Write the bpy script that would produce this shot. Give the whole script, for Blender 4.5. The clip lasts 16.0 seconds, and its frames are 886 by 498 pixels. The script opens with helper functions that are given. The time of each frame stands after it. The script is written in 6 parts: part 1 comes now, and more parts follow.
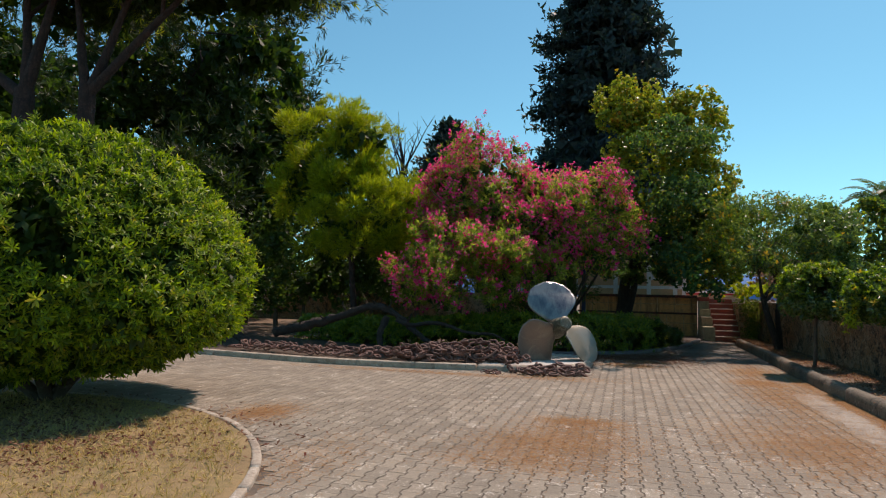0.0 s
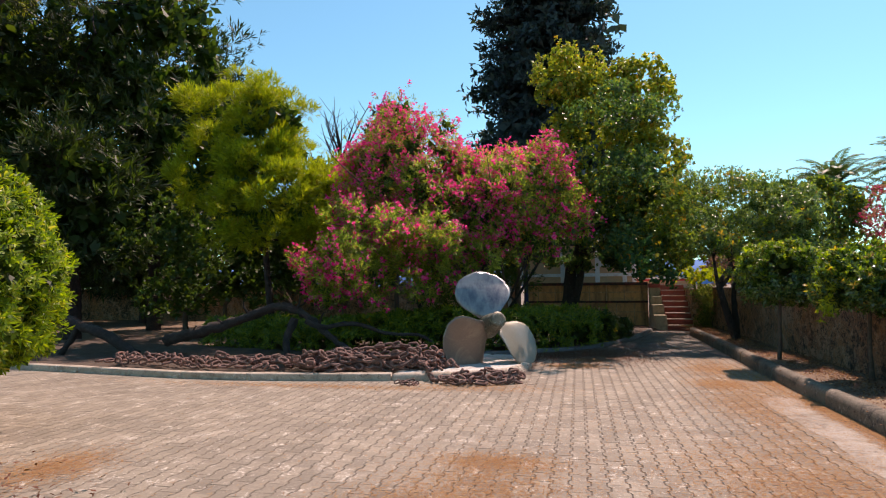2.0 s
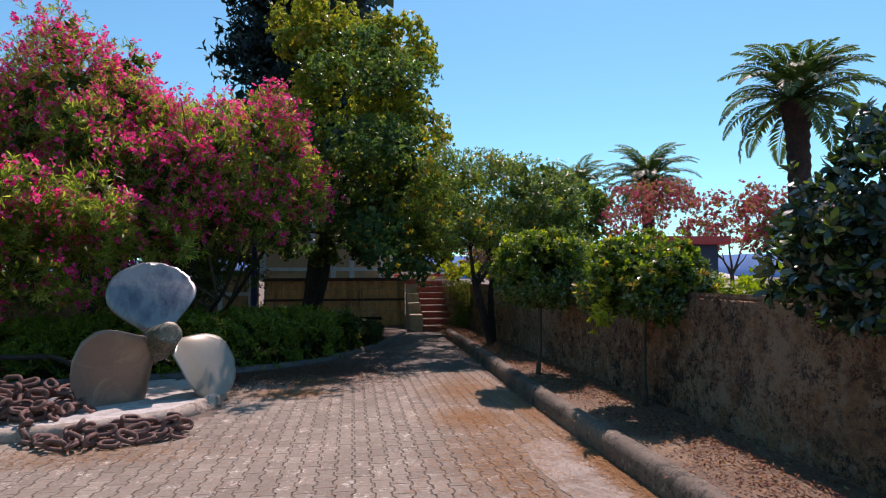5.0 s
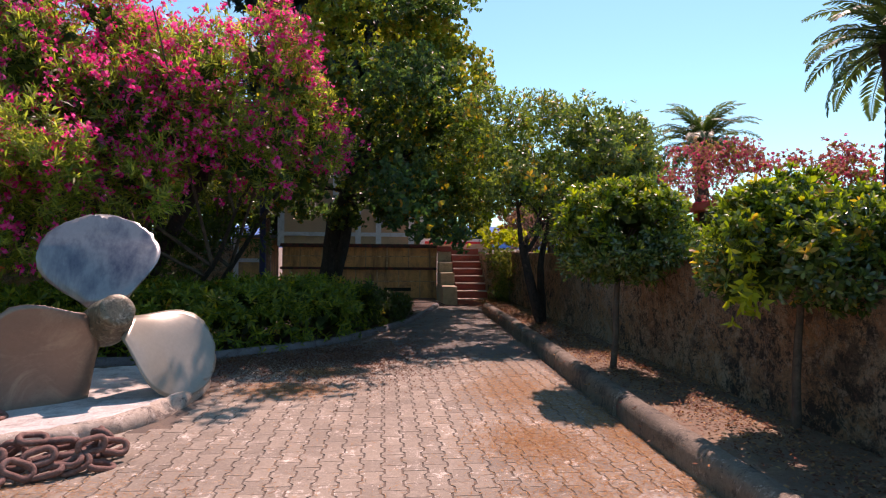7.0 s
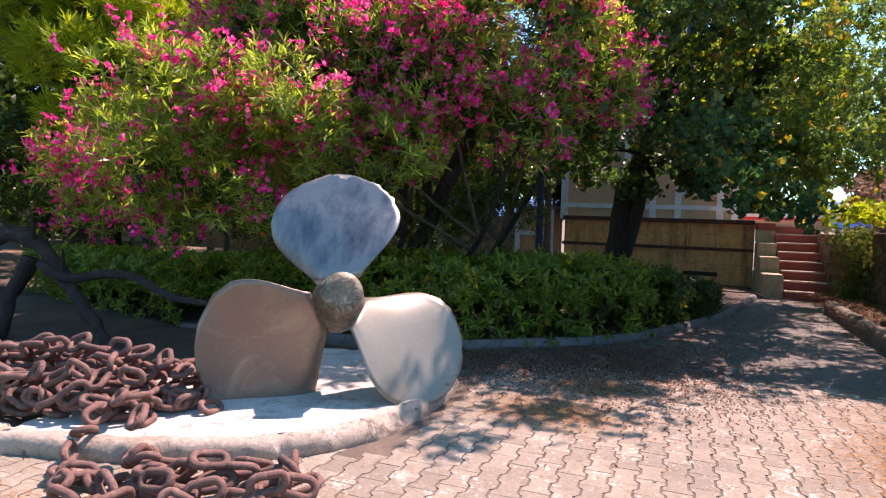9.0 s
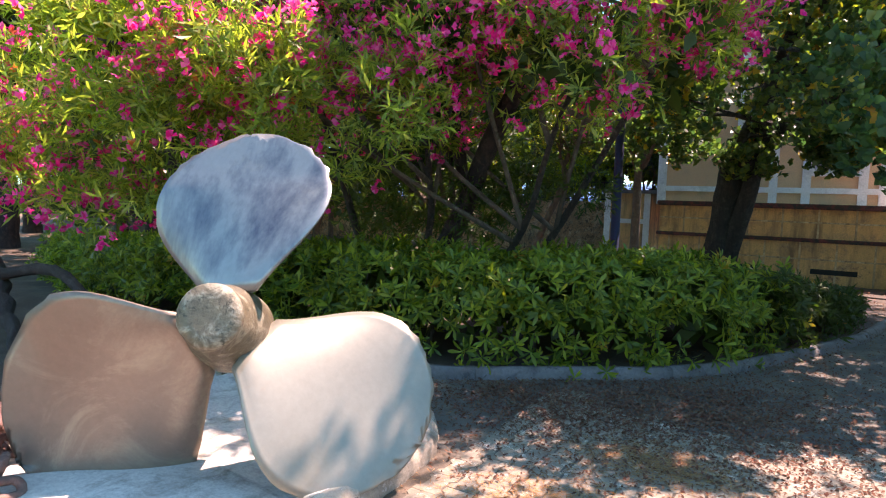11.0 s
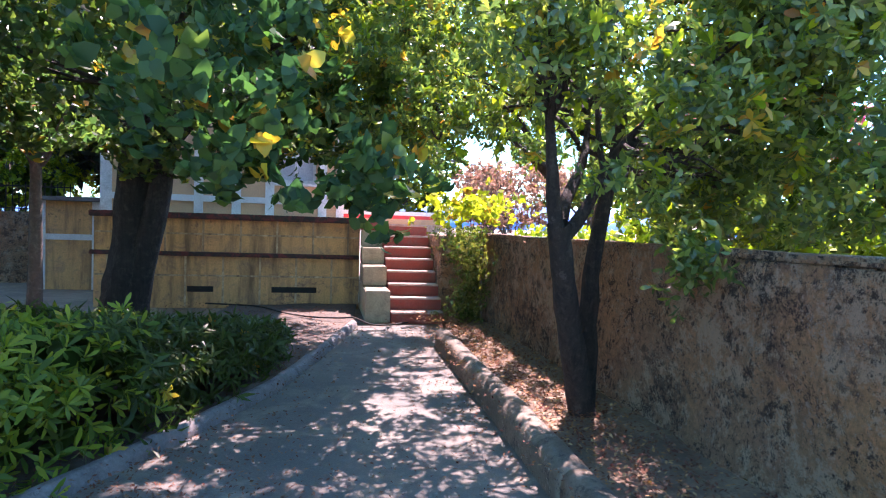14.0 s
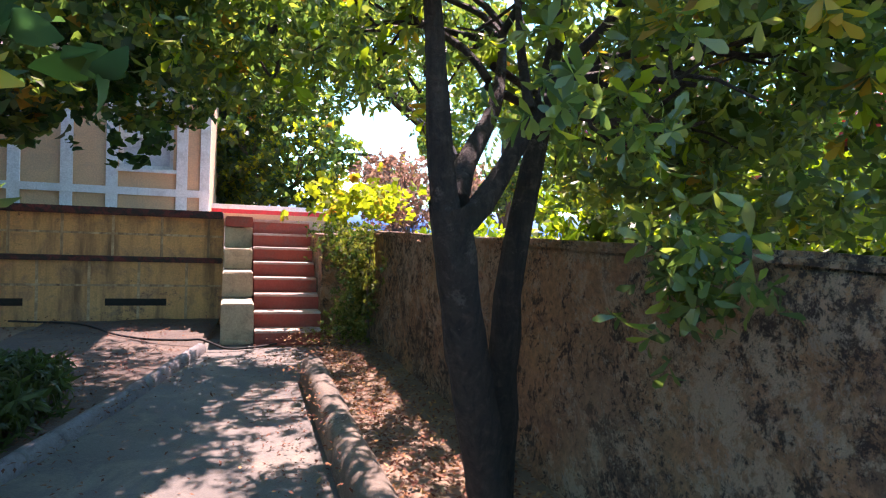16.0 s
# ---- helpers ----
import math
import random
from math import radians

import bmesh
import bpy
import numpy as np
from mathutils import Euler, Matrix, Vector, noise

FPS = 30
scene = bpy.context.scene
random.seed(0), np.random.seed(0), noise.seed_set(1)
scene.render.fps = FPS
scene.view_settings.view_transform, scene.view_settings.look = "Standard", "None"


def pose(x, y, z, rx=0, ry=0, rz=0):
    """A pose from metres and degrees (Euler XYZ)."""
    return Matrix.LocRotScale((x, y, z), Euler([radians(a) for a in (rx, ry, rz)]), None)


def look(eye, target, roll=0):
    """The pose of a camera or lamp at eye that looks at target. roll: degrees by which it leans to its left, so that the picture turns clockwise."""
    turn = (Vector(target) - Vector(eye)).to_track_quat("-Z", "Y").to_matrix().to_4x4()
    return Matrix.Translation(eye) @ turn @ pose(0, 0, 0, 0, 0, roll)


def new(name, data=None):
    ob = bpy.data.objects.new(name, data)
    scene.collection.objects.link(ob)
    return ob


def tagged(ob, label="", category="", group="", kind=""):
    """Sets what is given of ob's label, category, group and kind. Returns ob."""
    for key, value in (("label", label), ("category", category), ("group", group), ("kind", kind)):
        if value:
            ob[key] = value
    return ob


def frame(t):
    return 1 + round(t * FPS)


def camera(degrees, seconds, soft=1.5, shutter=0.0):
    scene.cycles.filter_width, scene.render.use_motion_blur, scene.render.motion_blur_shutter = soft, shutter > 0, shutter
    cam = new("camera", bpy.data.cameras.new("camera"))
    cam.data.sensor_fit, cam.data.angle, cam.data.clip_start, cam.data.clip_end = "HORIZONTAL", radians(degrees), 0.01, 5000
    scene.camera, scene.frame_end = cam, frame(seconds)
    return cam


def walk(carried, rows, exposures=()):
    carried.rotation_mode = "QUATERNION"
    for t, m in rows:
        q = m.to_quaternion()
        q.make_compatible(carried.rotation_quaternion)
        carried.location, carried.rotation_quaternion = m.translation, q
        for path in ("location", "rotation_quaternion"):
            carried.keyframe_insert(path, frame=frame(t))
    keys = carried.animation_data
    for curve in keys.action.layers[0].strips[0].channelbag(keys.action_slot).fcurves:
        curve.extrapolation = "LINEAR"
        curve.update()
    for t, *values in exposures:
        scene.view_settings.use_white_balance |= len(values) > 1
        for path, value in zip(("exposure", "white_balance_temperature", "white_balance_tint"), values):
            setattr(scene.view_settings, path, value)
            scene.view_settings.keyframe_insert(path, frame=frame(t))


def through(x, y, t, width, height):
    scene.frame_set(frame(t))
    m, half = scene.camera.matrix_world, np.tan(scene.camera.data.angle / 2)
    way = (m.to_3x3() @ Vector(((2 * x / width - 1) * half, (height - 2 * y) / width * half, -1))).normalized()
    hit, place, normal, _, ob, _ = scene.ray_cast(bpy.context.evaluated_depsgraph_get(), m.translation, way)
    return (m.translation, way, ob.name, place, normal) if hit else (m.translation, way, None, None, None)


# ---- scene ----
# ---- camera ----
cam = camera(71.4, 16.0, soft=1.15)
PATH = [
    (0, (0.082, 0.003, 1.509), (-0.482, 1.917, 1.651), 1.21),
    (0.5, (-0.010, 0.554, 1.511), (-0.808, 2.383, 1.642), 1.21),
    (1, (-0.032, 1.111, 1.523), (-0.906, 2.907, 1.644), 1.39),
    (1.5, (0.124, 1.656, 1.524), (-0.602, 3.515, 1.649), 0.55),
    (2, (0.312, 2.173, 1.541), (-0.113, 4.123, 1.661), -0.58),
    (2.5, (0.378, 2.729, 1.564), (0.302, 4.724, 1.674), -0.76),
    (3, (0.504, 3.265, 1.580), (0.644, 5.257, 1.682), -1.14),
    (3.5, (0.593, 3.847, 1.587), (0.808, 5.833, 1.687), -0.65),
    (4, (0.759, 4.382, 1.584), (1.041, 6.360, 1.683), -0.61),
    (6.5, (1.276, 7.064, 1.543), (1.561, 9.043, 1.599), 0.13),
    (7, (1.226, 7.635, 1.502), (1.418, 9.626, 1.500), 0.48),
    (7.5, (1.213, 8.164, 1.506), (1.235, 10.163, 1.455), 0.42),
    (8, (1.150, 8.621, 1.491), (0.865, 10.599, 1.419), 0.49),
    (8.5, (1.091, 9.050, 1.493), (0.563, 10.977, 1.405), 1.23),
    (11, (1.128, 11.523, 1.475), (0.119, 13.242, 1.315), 1.85),
    (11.5, (1.261, 12.022, 1.484), (0.481, 13.859, 1.344), 1.86),
    (12, (1.387, 12.537, 1.512), (0.993, 14.494, 1.395), 2.09),
    (12.5, (1.546, 13.057, 1.513), (1.422, 15.051, 1.421), 1.91),
    (13, (1.698, 13.546, 1.527), (1.747, 15.543, 1.441), 1.93),
    (13.5, (1.970, 13.944, 1.514), (2.236, 15.925, 1.439), 1.62),
    (14, (2.181, 14.346, 1.497), (2.554, 16.310, 1.427), 1.78),
    (14.5, (2.414, 14.743, 1.471), (2.915, 16.678, 1.412), 2.14),
    (15, (2.639, 15.157, 1.458), (3.218, 17.071, 1.408), 2.34),
    (15.5, (2.780, 15.595, 1.457), (3.406, 17.494, 1.409), 2.74),
    (16, (2.918, 16.039, 1.439), (3.561, 17.932, 1.386), 2.18),
]
EXPOSURES = [(0.0, -0.12, 7350, 30), (1.0, 0.42, 7900, 35), (2.0, 0.37, 7700, 40), (3.0, 0.02, 7150, 39), (4.2, -0.05, 6800, 39), (6.4, 0.3, 7300, 53), (7.0, 0.45, 7700, 54), (8.5, 0.9, 7200, 51), (11.0, 1.85, 7750, 47), (11.5, 2.24, 7650, 50), (12.0, 2.85, 7150, 50), (12.5, 2.72, 6950, 48), (13.2, 2.55, 6450, 52), (14.0, 2.42, 6480, 53), (15.0, 2.25, 6600, 52), (16.0, 2.1, 6950, 50)]
walk(cam, [(t, look(eye, target, roll)) for t, eye, target, roll in PATH], EXPOSURES)

# ---- light ----
SUN_FROM = Vector((0.26, 0.55, 1.0)).normalized()
world = bpy.data.worlds.new("sky")
scene.world = world
world.use_nodes = True
wn = world.node_tree.nodes
sky = wn.new("ShaderNodeTexSky")
sky.sky_type, sky.sun_disc = "NISHITA", False
sky.sun_elevation = math.asin(SUN_FROM.z)
sky.sun_rotation = math.atan2(SUN_FROM.x, SUN_FROM.y)
sky.air_density, sky.dust_density, sky.ozone_density = 1.0, 0.3, 1.5
bg = wn["Background"]
bg.inputs["Strength"].default_value = 0.16
tone = wn.new("ShaderNodeMix")
tone.data_type, tone.blend_type = "RGBA", "MULTIPLY"
tone.inputs[0].default_value, tone.inputs[7].default_value = 1.0, (0.43, 1.0, 0.96, 1)
world.node_tree.links.new(sky.outputs[0], tone.inputs[6])
world.node_tree.links.new(tone.outputs[2], bg.inputs[0])
sun_data = bpy.data.lights.new("sun", "SUN")
sun_data.energy, sun_data.angle, sun_data.color = 4.4, radians(0.55), (1.0, 0.94, 0.83)
sun = new("sun", sun_data)
sun.rotation_euler = SUN_FROM.to_track_quat("Z", "Y").to_euler()

# ---- materials ----


def material(name, rough=0.8, metal=0.0):
    m = bpy.data.materials.new(name)
    m.use_nodes = True
    bsdf = m.node_tree.nodes["Principled BSDF"]
    bsdf.inputs["Roughness"].default_value = rough
    bsdf.inputs["Metallic"].default_value = metal
    return m, m.node_tree.nodes, m.node_tree.links, bsdf


def ramp(nodes, stops):
    r = nodes.new("ShaderNodeValToRGB")
    els = r.color_ramp.elements
    while len(els) < len(stops):
        els.new(0.5)
    for e, (p, c) in zip(els, stops):
        e.position, e.color = p, (*c, 1)
    return r


def noise_node(nodes, links, coord, scale, detail=6.0, rough=0.6, dist=0.0):
    n = nodes.new("ShaderNodeTexNoise")
    n.inputs["Scale"].default_value, n.inputs["Detail"].default_value = scale, detail
    n.inputs["Roughness"].default_value, n.inputs["Distortion"].default_value = rough, dist
    links.new(coord, n.inputs["Vector"])
    return n


def mix(nodes, links, fac, a, b, blend="MIX"):
    x = nodes.new("ShaderNodeMix")
    x.data_type, x.blend_type = "RGBA", blend
    for sock, v in ((x.inputs[0], fac), (x.inputs[6], a), (x.inputs[7], b)):
        if isinstance(v, (int, float)):
            sock.default_value = v
        elif isinstance(v, tuple):
            sock.default_value = (*v, 1)
        else:
            links.new(v, sock)
    return x.outputs[2]


def rough_surface(name, base, dark, stain, scale=3.0, grain=60.0, bump=0.3, rough=0.85, stain_at=(0.5, 0.68), vary=0.0, metal=0.0, dist=0.01, streaks=0.0, streak_colour=(0.05, 0.04, 0.035), streak_size=(9.0, 9.0, 0.7), mould=(), grit=(0.55, 1.25)):
    """A mineral or painted surface: broad tone change, stains, grain and relief."""
    m, nd, ln, bsdf = material(name, rough, metal)
    co = nd.new("ShaderNodeTexCoord").outputs["Object"]
    if vary:
        geo = nd.new("ShaderNodeNewGeometry")
        co = geo.outputs["Position"]
    broad = noise_node(nd, ln, co, scale)
    fine = noise_node(nd, ln, co, grain, 8.0, 0.7)
    spots = noise_node(nd, ln, co, scale * 2.3, 10.0, 0.72, 0.6)
    r1 = ramp(nd, [(0.3, dark), (0.7, base)])
    ln.new(broad.outputs[0], r1.inputs[0])
    r2 = ramp(nd, [(stain_at[0], (0, 0, 0)), (stain_at[1], (1, 1, 1))])
    ln.new(spots.outputs[0], r2.inputs[0])
    c = mix(nd, ln, r2.outputs[0], r1.outputs[0], stain)
    r3 = ramp(nd, [(0.25, (grit[0],) * 3), (0.75, (grit[1],) * 3)])
    ln.new(fine.outputs[0], r3.inputs[0])
    c = mix(nd, ln, 0.75, c, r3.outputs[0], "MULTIPLY")
    if streaks:
        # runs of dirt down the water's fall, bark lines, or painted leaf shadow
        mp = nd.new("ShaderNodeMapping")
        mp.inputs["Scale"].default_value = streak_size
        ln.new(co, mp.inputs["Vector"])
        run = noise_node(nd, ln, mp.outputs[0], 1.0, 5.0, 0.65)
        r5 = ramp(nd, [(0.46, (0, 0, 0)), (0.68, (streaks, streaks, streaks))])
        ln.new(run.outputs[0], r5.inputs[0])
        c = mix(nd, ln, r5.outputs[0], c, streak_colour)
    for size, share, tone in mould:
        # lichen or chips in small ragged flecks, gathered in patches
        fleck = noise_node(nd, ln, co, size, 14.0, 0.82)
        patch = noise_node(nd, ln, co, size * 0.16, 4.0, 0.6)
        both = nd.new("ShaderNodeMath")
        both.operation = "MULTIPLY_ADD"
        ln.new(patch.outputs[0], both.inputs[0])
        both.inputs[1].default_value = 0.45
        ln.new(fleck.outputs[0], both.inputs[2])
        half = nd.new("ShaderNodeMath")
        half.operation = "MULTIPLY"
        half.inputs[1].default_value = 0.5
        ln.new(both.outputs[0], half.inputs[0])
        r6 = ramp(nd, [(share, (0, 0, 0)), (share + 0.025, (0.9, 0.9, 0.9))])
        ln.new(half.outputs[0], r6.inputs[0])
        c = mix(nd, ln, r6.outputs[0], c, tone)
    if vary:
        info = nd.new("ShaderNodeObjectInfo")
        add = nd.new("ShaderNodeMath")
        add.operation = "ADD"
        ln.new(info.outputs["Random"], add.inputs[0])
        ln.new(geo.outputs["Random Per Island"], add.inputs[1])
        fr = nd.new("ShaderNodeMath")
        fr.operation = "FRACT"
        ln.new(add.outputs[0], fr.inputs[0])
        r4 = ramp(nd, [(0.0, (1 - vary,) * 3), (1.0, (1 + vary,) * 3)])
        ln.new(fr.outputs[0], r4.inputs[0])
        c = mix(nd, ln, 1.0, c, r4.outputs[0], "MULTIPLY")
    ln.new(c, bsdf.inputs["Base Color"])
    if bump:
        b = nd.new("ShaderNodeBump")
        b.inputs["Strength"].default_value, b.inputs["Distance"].default_value = bump, dist
        h = nd.new("ShaderNodeMath")
        h.operation = "ADD"
        ln.new(fine.outputs[0], h.inputs[0])
        ln.new(spots.outputs[0], h.inputs[1])
        ln.new(h.outputs[0], b.inputs["Height"])
        ln.new(b.outputs[0], bsdf.inputs["Normal"])
    return m


def leaf_material(name, colours, rough=0.45, through=0.45, spec=0.35, glow=(1.7, 1.8, 0.6)):
    """Leaves: each one takes its own tone; light passes through in part."""
    m, nd, ln, bsdf = material(name, rough)
    bsdf.inputs["Specular IOR Level"].default_value = spec
    geo = nd.new("ShaderNodeNewGeometry")
    n = len(colours)
    r = ramp(nd, [(k / max(n - 1, 1), c) for k, c in enumerate(colours)])
    ln.new(geo.outputs["Random Per Island"], r.inputs[0])
    ln.new(r.outputs[0], bsdf.inputs["Base Color"])
    tr = nd.new("ShaderNodeBsdfTranslucent")
    warm = mix(nd, ln, 1.0, r.outputs[0], glow, "MULTIPLY")
    ln.new(warm, tr.inputs["Color"])
    ms = nd.new("ShaderNodeMixShader")
    ms.inputs[0].default_value = through
    ln.new(bsdf.outputs[0], ms.inputs[1])
    ln.new(tr.outputs[0], ms.inputs[2])
    ln.new(ms.outputs[0], nd["Material Output"].inputs["Surface"])
    return m


M_SOIL = rough_surface("dry_soil", (0.24, 0.16, 0.10), (0.13, 0.085, 0.055), (0.30, 0.21, 0.12), 0.9, 40, 0.6)
# a darker soil: shade under the plants is put into its tone
M_SHADESOIL = rough_surface("shade_toned_soil", (0.105, 0.072, 0.05), (0.055, 0.038, 0.028), (0.15, 0.10, 0.062), 1.4, 40, 0.8)
M_GRASS = rough_surface("dry_grass_soil", (0.37, 0.255, 0.115), (0.25, 0.165, 0.08), (0.17, 0.14, 0.045), 1.2, 55, 0.7)
# darkened sand: the shadow in the joints is part of its tone
M_SAND = rough_surface("joint_sand", (0.15, 0.115, 0.085), (0.09, 0.07, 0.052), (0.22, 0.15, 0.095), 1.0, 60, 0.5)
M_PAVER = rough_surface("concrete_paver", (0.315, 0.262, 0.195), (0.225, 0.186, 0.138), (0.42, 0.355, 0.275), 0.7, 45, 0.35, 0.85, (0.55, 0.72), 0.15, mould=[(26.0, 0.40, (0.62, 0.55, 0.46)), (11.0, 0.425, (0.20, 0.15, 0.11))])
M_ASPHALT = rough_surface("worn_asphalt", (0.152, 0.137, 0.112), (0.092, 0.085, 0.074), (0.22, 0.186, 0.136), 0.8, 70, 0.4)
M_KERB = rough_surface("kerb_concrete", (0.21, 0.195, 0.185), (0.14, 0.13, 0.125), (0.095, 0.085, 0.08), 1.6, 40, 0.7, mould=[(14.0, 0.40, (0.075, 0.068, 0.065))])
M_DARKKERB = rough_surface("mossy_kerb_concrete", (0.22, 0.175, 0.125), (0.125, 0.10, 0.073), (0.085, 0.068, 0.048), 1.6, 40, 0.9, mould=[(14.0, 0.382, (0.05, 0.043, 0.034)), (22.0, 0.41, (0.36, 0.31, 0.25))])
M_WHITE_KERB = rough_surface("whitewashed_concrete", (0.66, 0.62, 0.56), (0.50, 0.47, 0.42), (0.30, 0.27, 0.23), 2.0, 50, 0.5)
M_STONEWALL = rough_surface("stained_render", (0.80, 0.415, 0.195), (0.58, 0.305, 0.18), (0.34, 0.175, 0.11), 0.8, 26, 1.0, 0.9, (0.56, 0.66), dist=0.3, mould=[(6.0, 0.364, (0.80, 0.56, 0.36)), (3.5, 0.386, (0.19, 0.105, 0.068)), (7.5, 0.390, (0.05, 0.03, 0.022)), (17.0, 0.388, (0.06, 0.036, 0.026)), (34.0, 0.385, (0.10, 0.058, 0.042)), (28.0, 0.395, (0.70, 0.50, 0.35))], grit=(0.35, 1.5))
M_OCHRE = rough_surface("ochre_render", (0.80, 0.40, 0.16), (0.64, 0.33, 0.14), (0.42, 0.23, 0.13), 1.6, 40, 0.3, 0.85, (0.5, 0.66), streaks=0.8, streak_colour=(0.11, 0.06, 0.04), streak_size=(4.0, 4.0, 0.55), mould=[(9.0, 0.40, (0.20, 0.11, 0.07))])
M_PINK = rough_surface("pink_render", (0.74, 0.43, 0.24), (0.64, 0.37, 0.21), (0.52, 0.34, 0.21), 0.8, 45, 0.2)
M_PALE = rough_surface("white_trim", (0.78, 0.77, 0.75), (0.66, 0.65, 0.63), (0.55, 0.53, 0.5), 1.6, 45, 0.2)
M_PALEJOINT = rough_surface("pale_mortar", (0.72, 0.50, 0.30), (0.60, 0.39, 0.22), (0.42, 0.26, 0.15), 3.0, 45, 0.2, 0.85, (0.42, 0.56), streaks=0.85, streak_colour=(0.14, 0.08, 0.05))
M_REDSTEP = rough_surface("red_painted_concrete", (0.40, 0.085, 0.06), (0.30, 0.06, 0.045), (0.24, 0.10, 0.08), 2.2, 45, 0.3)
M_TREAD = rough_surface("pale_tread", (0.58, 0.46, 0.40), (0.46, 0.32, 0.27), (0.40, 0.20, 0.15), 2.2, 45, 0.3)
M_DARKRED = rough_surface("weathered_red_coping", (0.22, 0.04, 0.036), (0.11, 0.032, 0.03), (0.045, 0.03, 0.026), 3.0, 45, 0.8, 0.8, (0.44, 0.54), dist=0.02)
M_BLOCK = rough_surface("tufa_block", (0.50, 0.40, 0.27), (0.38, 0.30, 0.20), (0.26, 0.21, 0.15), 2.4, 50, 0.5)
# the top blade's leaf-shadow streaks are painted into this bronze
M_PROP = rough_surface("weathered_bronze", (0.33, 0.335, 0.31), (0.24, 0.25, 0.25), (0.32, 0.285, 0.23), 1.1, 26, 0.05, 0.36, (0.55, 0.8), grit=(0.85, 1.08), metal=0.6, streaks=0.9, streak_colour=(0.07, 0.085, 0.12), streak_size=(4.5, 4.5, 0.7))
# browner copy of the bronze: the left blade's shade is in its colour
M_SHADEBRONZE = rough_surface("shade_brown_bronze", (0.28, 0.205, 0.155), (0.19, 0.14, 0.11), (0.38, 0.31, 0.225), 0.9, 26, 0.05, 0.36, (0.5, 0.7), grit=(0.85, 1.08), metal=0.5)
M_CREAM = rough_surface("cream_bronze", (0.31, 0.29, 0.23), (0.24, 0.228, 0.18), (0.29, 0.20, 0.145), 1.2, 26, 0.05, 0.34, (0.56, 0.8), grit=(0.85, 1.08), metal=0.3)
M_HUB = rough_surface("mossy_bronze", (0.20, 0.16, 0.10), (0.09, 0.075, 0.05), (0.32, 0.29, 0.21), 4.0, 30, 0.5, 0.5, (0.5, 0.6), metal=0.3, mould=[(14.0, 0.40, (0.05, 0.05, 0.035))])
M_CHAIN = rough_surface("rusted_iron", (0.235, 0.118, 0.09), (0.13, 0.066, 0.052), (0.33, 0.185, 0.145), 5.0, 60, 0.8, 0.8, vary=0.12)
M_BARK = rough_surface("bark", (0.15, 0.105, 0.075), (0.07, 0.05, 0.04), (0.20, 0.15, 0.11), 5.0, 30, 1.0, 0.9, dist=0.03)
M_DARKBARK = rough_surface("dark_bark", (0.085, 0.058, 0.045), (0.04, 0.029, 0.024), (0.13, 0.095, 0.075), 7.0, 40, 1.0, 0.9, dist=0.09, streaks=0.85, streak_colour=(0.02, 0.015, 0.013), streak_size=(30.0, 30.0, 3.5), mould=[(9.0, 0.40, (0.16, 0.125, 0.10))])
M_BLACKBARK = rough_surface("black_bark", (0.05, 0.038, 0.032), (0.025, 0.02, 0.018), (0.08, 0.065, 0.055), 5.0, 30, 1.0, 0.9, dist=0.06, streaks=0.8, streak_colour=(0.014, 0.012, 0.011), streak_size=(24.0, 24.0, 3.0))
M_LOG = rough_surface("weathered_wood", (0.06, 0.043, 0.036), (0.033, 0.025, 0.021), (0.095, 0.07, 0.058), 4.0, 30, 1.0, 0.9, dist=0.05, streaks=0.6, streak_colour=(0.05, 0.035, 0.03), streak_size=(3.0, 22.0, 22.0))
M_PINEBARK = rough_surface("pine_bark", (0.085, 0.045, 0.04), (0.032, 0.02, 0.02), (0.12, 0.062, 0.055), 4.0, 18, 1.0, 0.9, dist=0.06, streaks=0.7, streak_colour=(0.02, 0.014, 0.014), streak_size=(14.0, 14.0, 2.5))
M_TANKERB = rough_surface("worn_limewash", (0.52, 0.44, 0.345), (0.37, 0.30, 0.225), (0.24, 0.18, 0.13), 2.2, 50, 0.6, mould=[(15.0, 0.40, (0.66, 0.60, 0.52)), (9.0, 0.40, (0.13, 0.10, 0.08))])
# window glare is painted as this pale, even pane colour
M_GLAREPANE = rough_surface("glare_pane", (0.50, 0.52, 0.55), (0.42, 0.44, 0.48), (0.36, 0.36, 0.38), 3.0, 40, 0.2, 0.5)
M_BLUE = rough_surface("blue_paint", (0.009, 0.016, 0.075), (0.006, 0.012, 0.055), (0.02, 0.026, 0.06), 4, 50, 0.1, 0.5)
M_DARK = rough_surface("dark_void", (0.02, 0.018, 0.016), (0.01, 0.01, 0.01), (0.03, 0.025, 0.02), 4, 50, 0.1)
M_RED = rough_surface("red_paint", (0.74, 0.035, 0.045), (0.62, 0.03, 0.035), (0.35, 0.04, 0.04), 3, 50, 0.1, 0.4)
M_GUTTER = rough_surface("pale_concrete", (0.42, 0.365, 0.30), (0.31, 0.265, 0.21), (0.20, 0.15, 0.105), 1.2, 50, 0.5, 0.85, (0.50, 0.64), mould=[(9.0, 0.405, (0.13, 0.095, 0.07)), (20.0, 0.41, (0.52, 0.46, 0.38))])
# the hills' blue is aerial haze laid into their colour
M_HILL = rough_surface("hazy_hill", (0.10, 0.27, 0.56), (0.08, 0.22, 0.50), (0.13, 0.30, 0.58), 0.002, 0.02, 0)

L_BUSH = leaf_material("bright_green_leaf", [(0.065, 0.125, 0.010), (0.12, 0.20, 0.012), (0.20, 0.29, 0.014), (0.32, 0.385, 0.016)], 0.46, 0.44, 0.3)
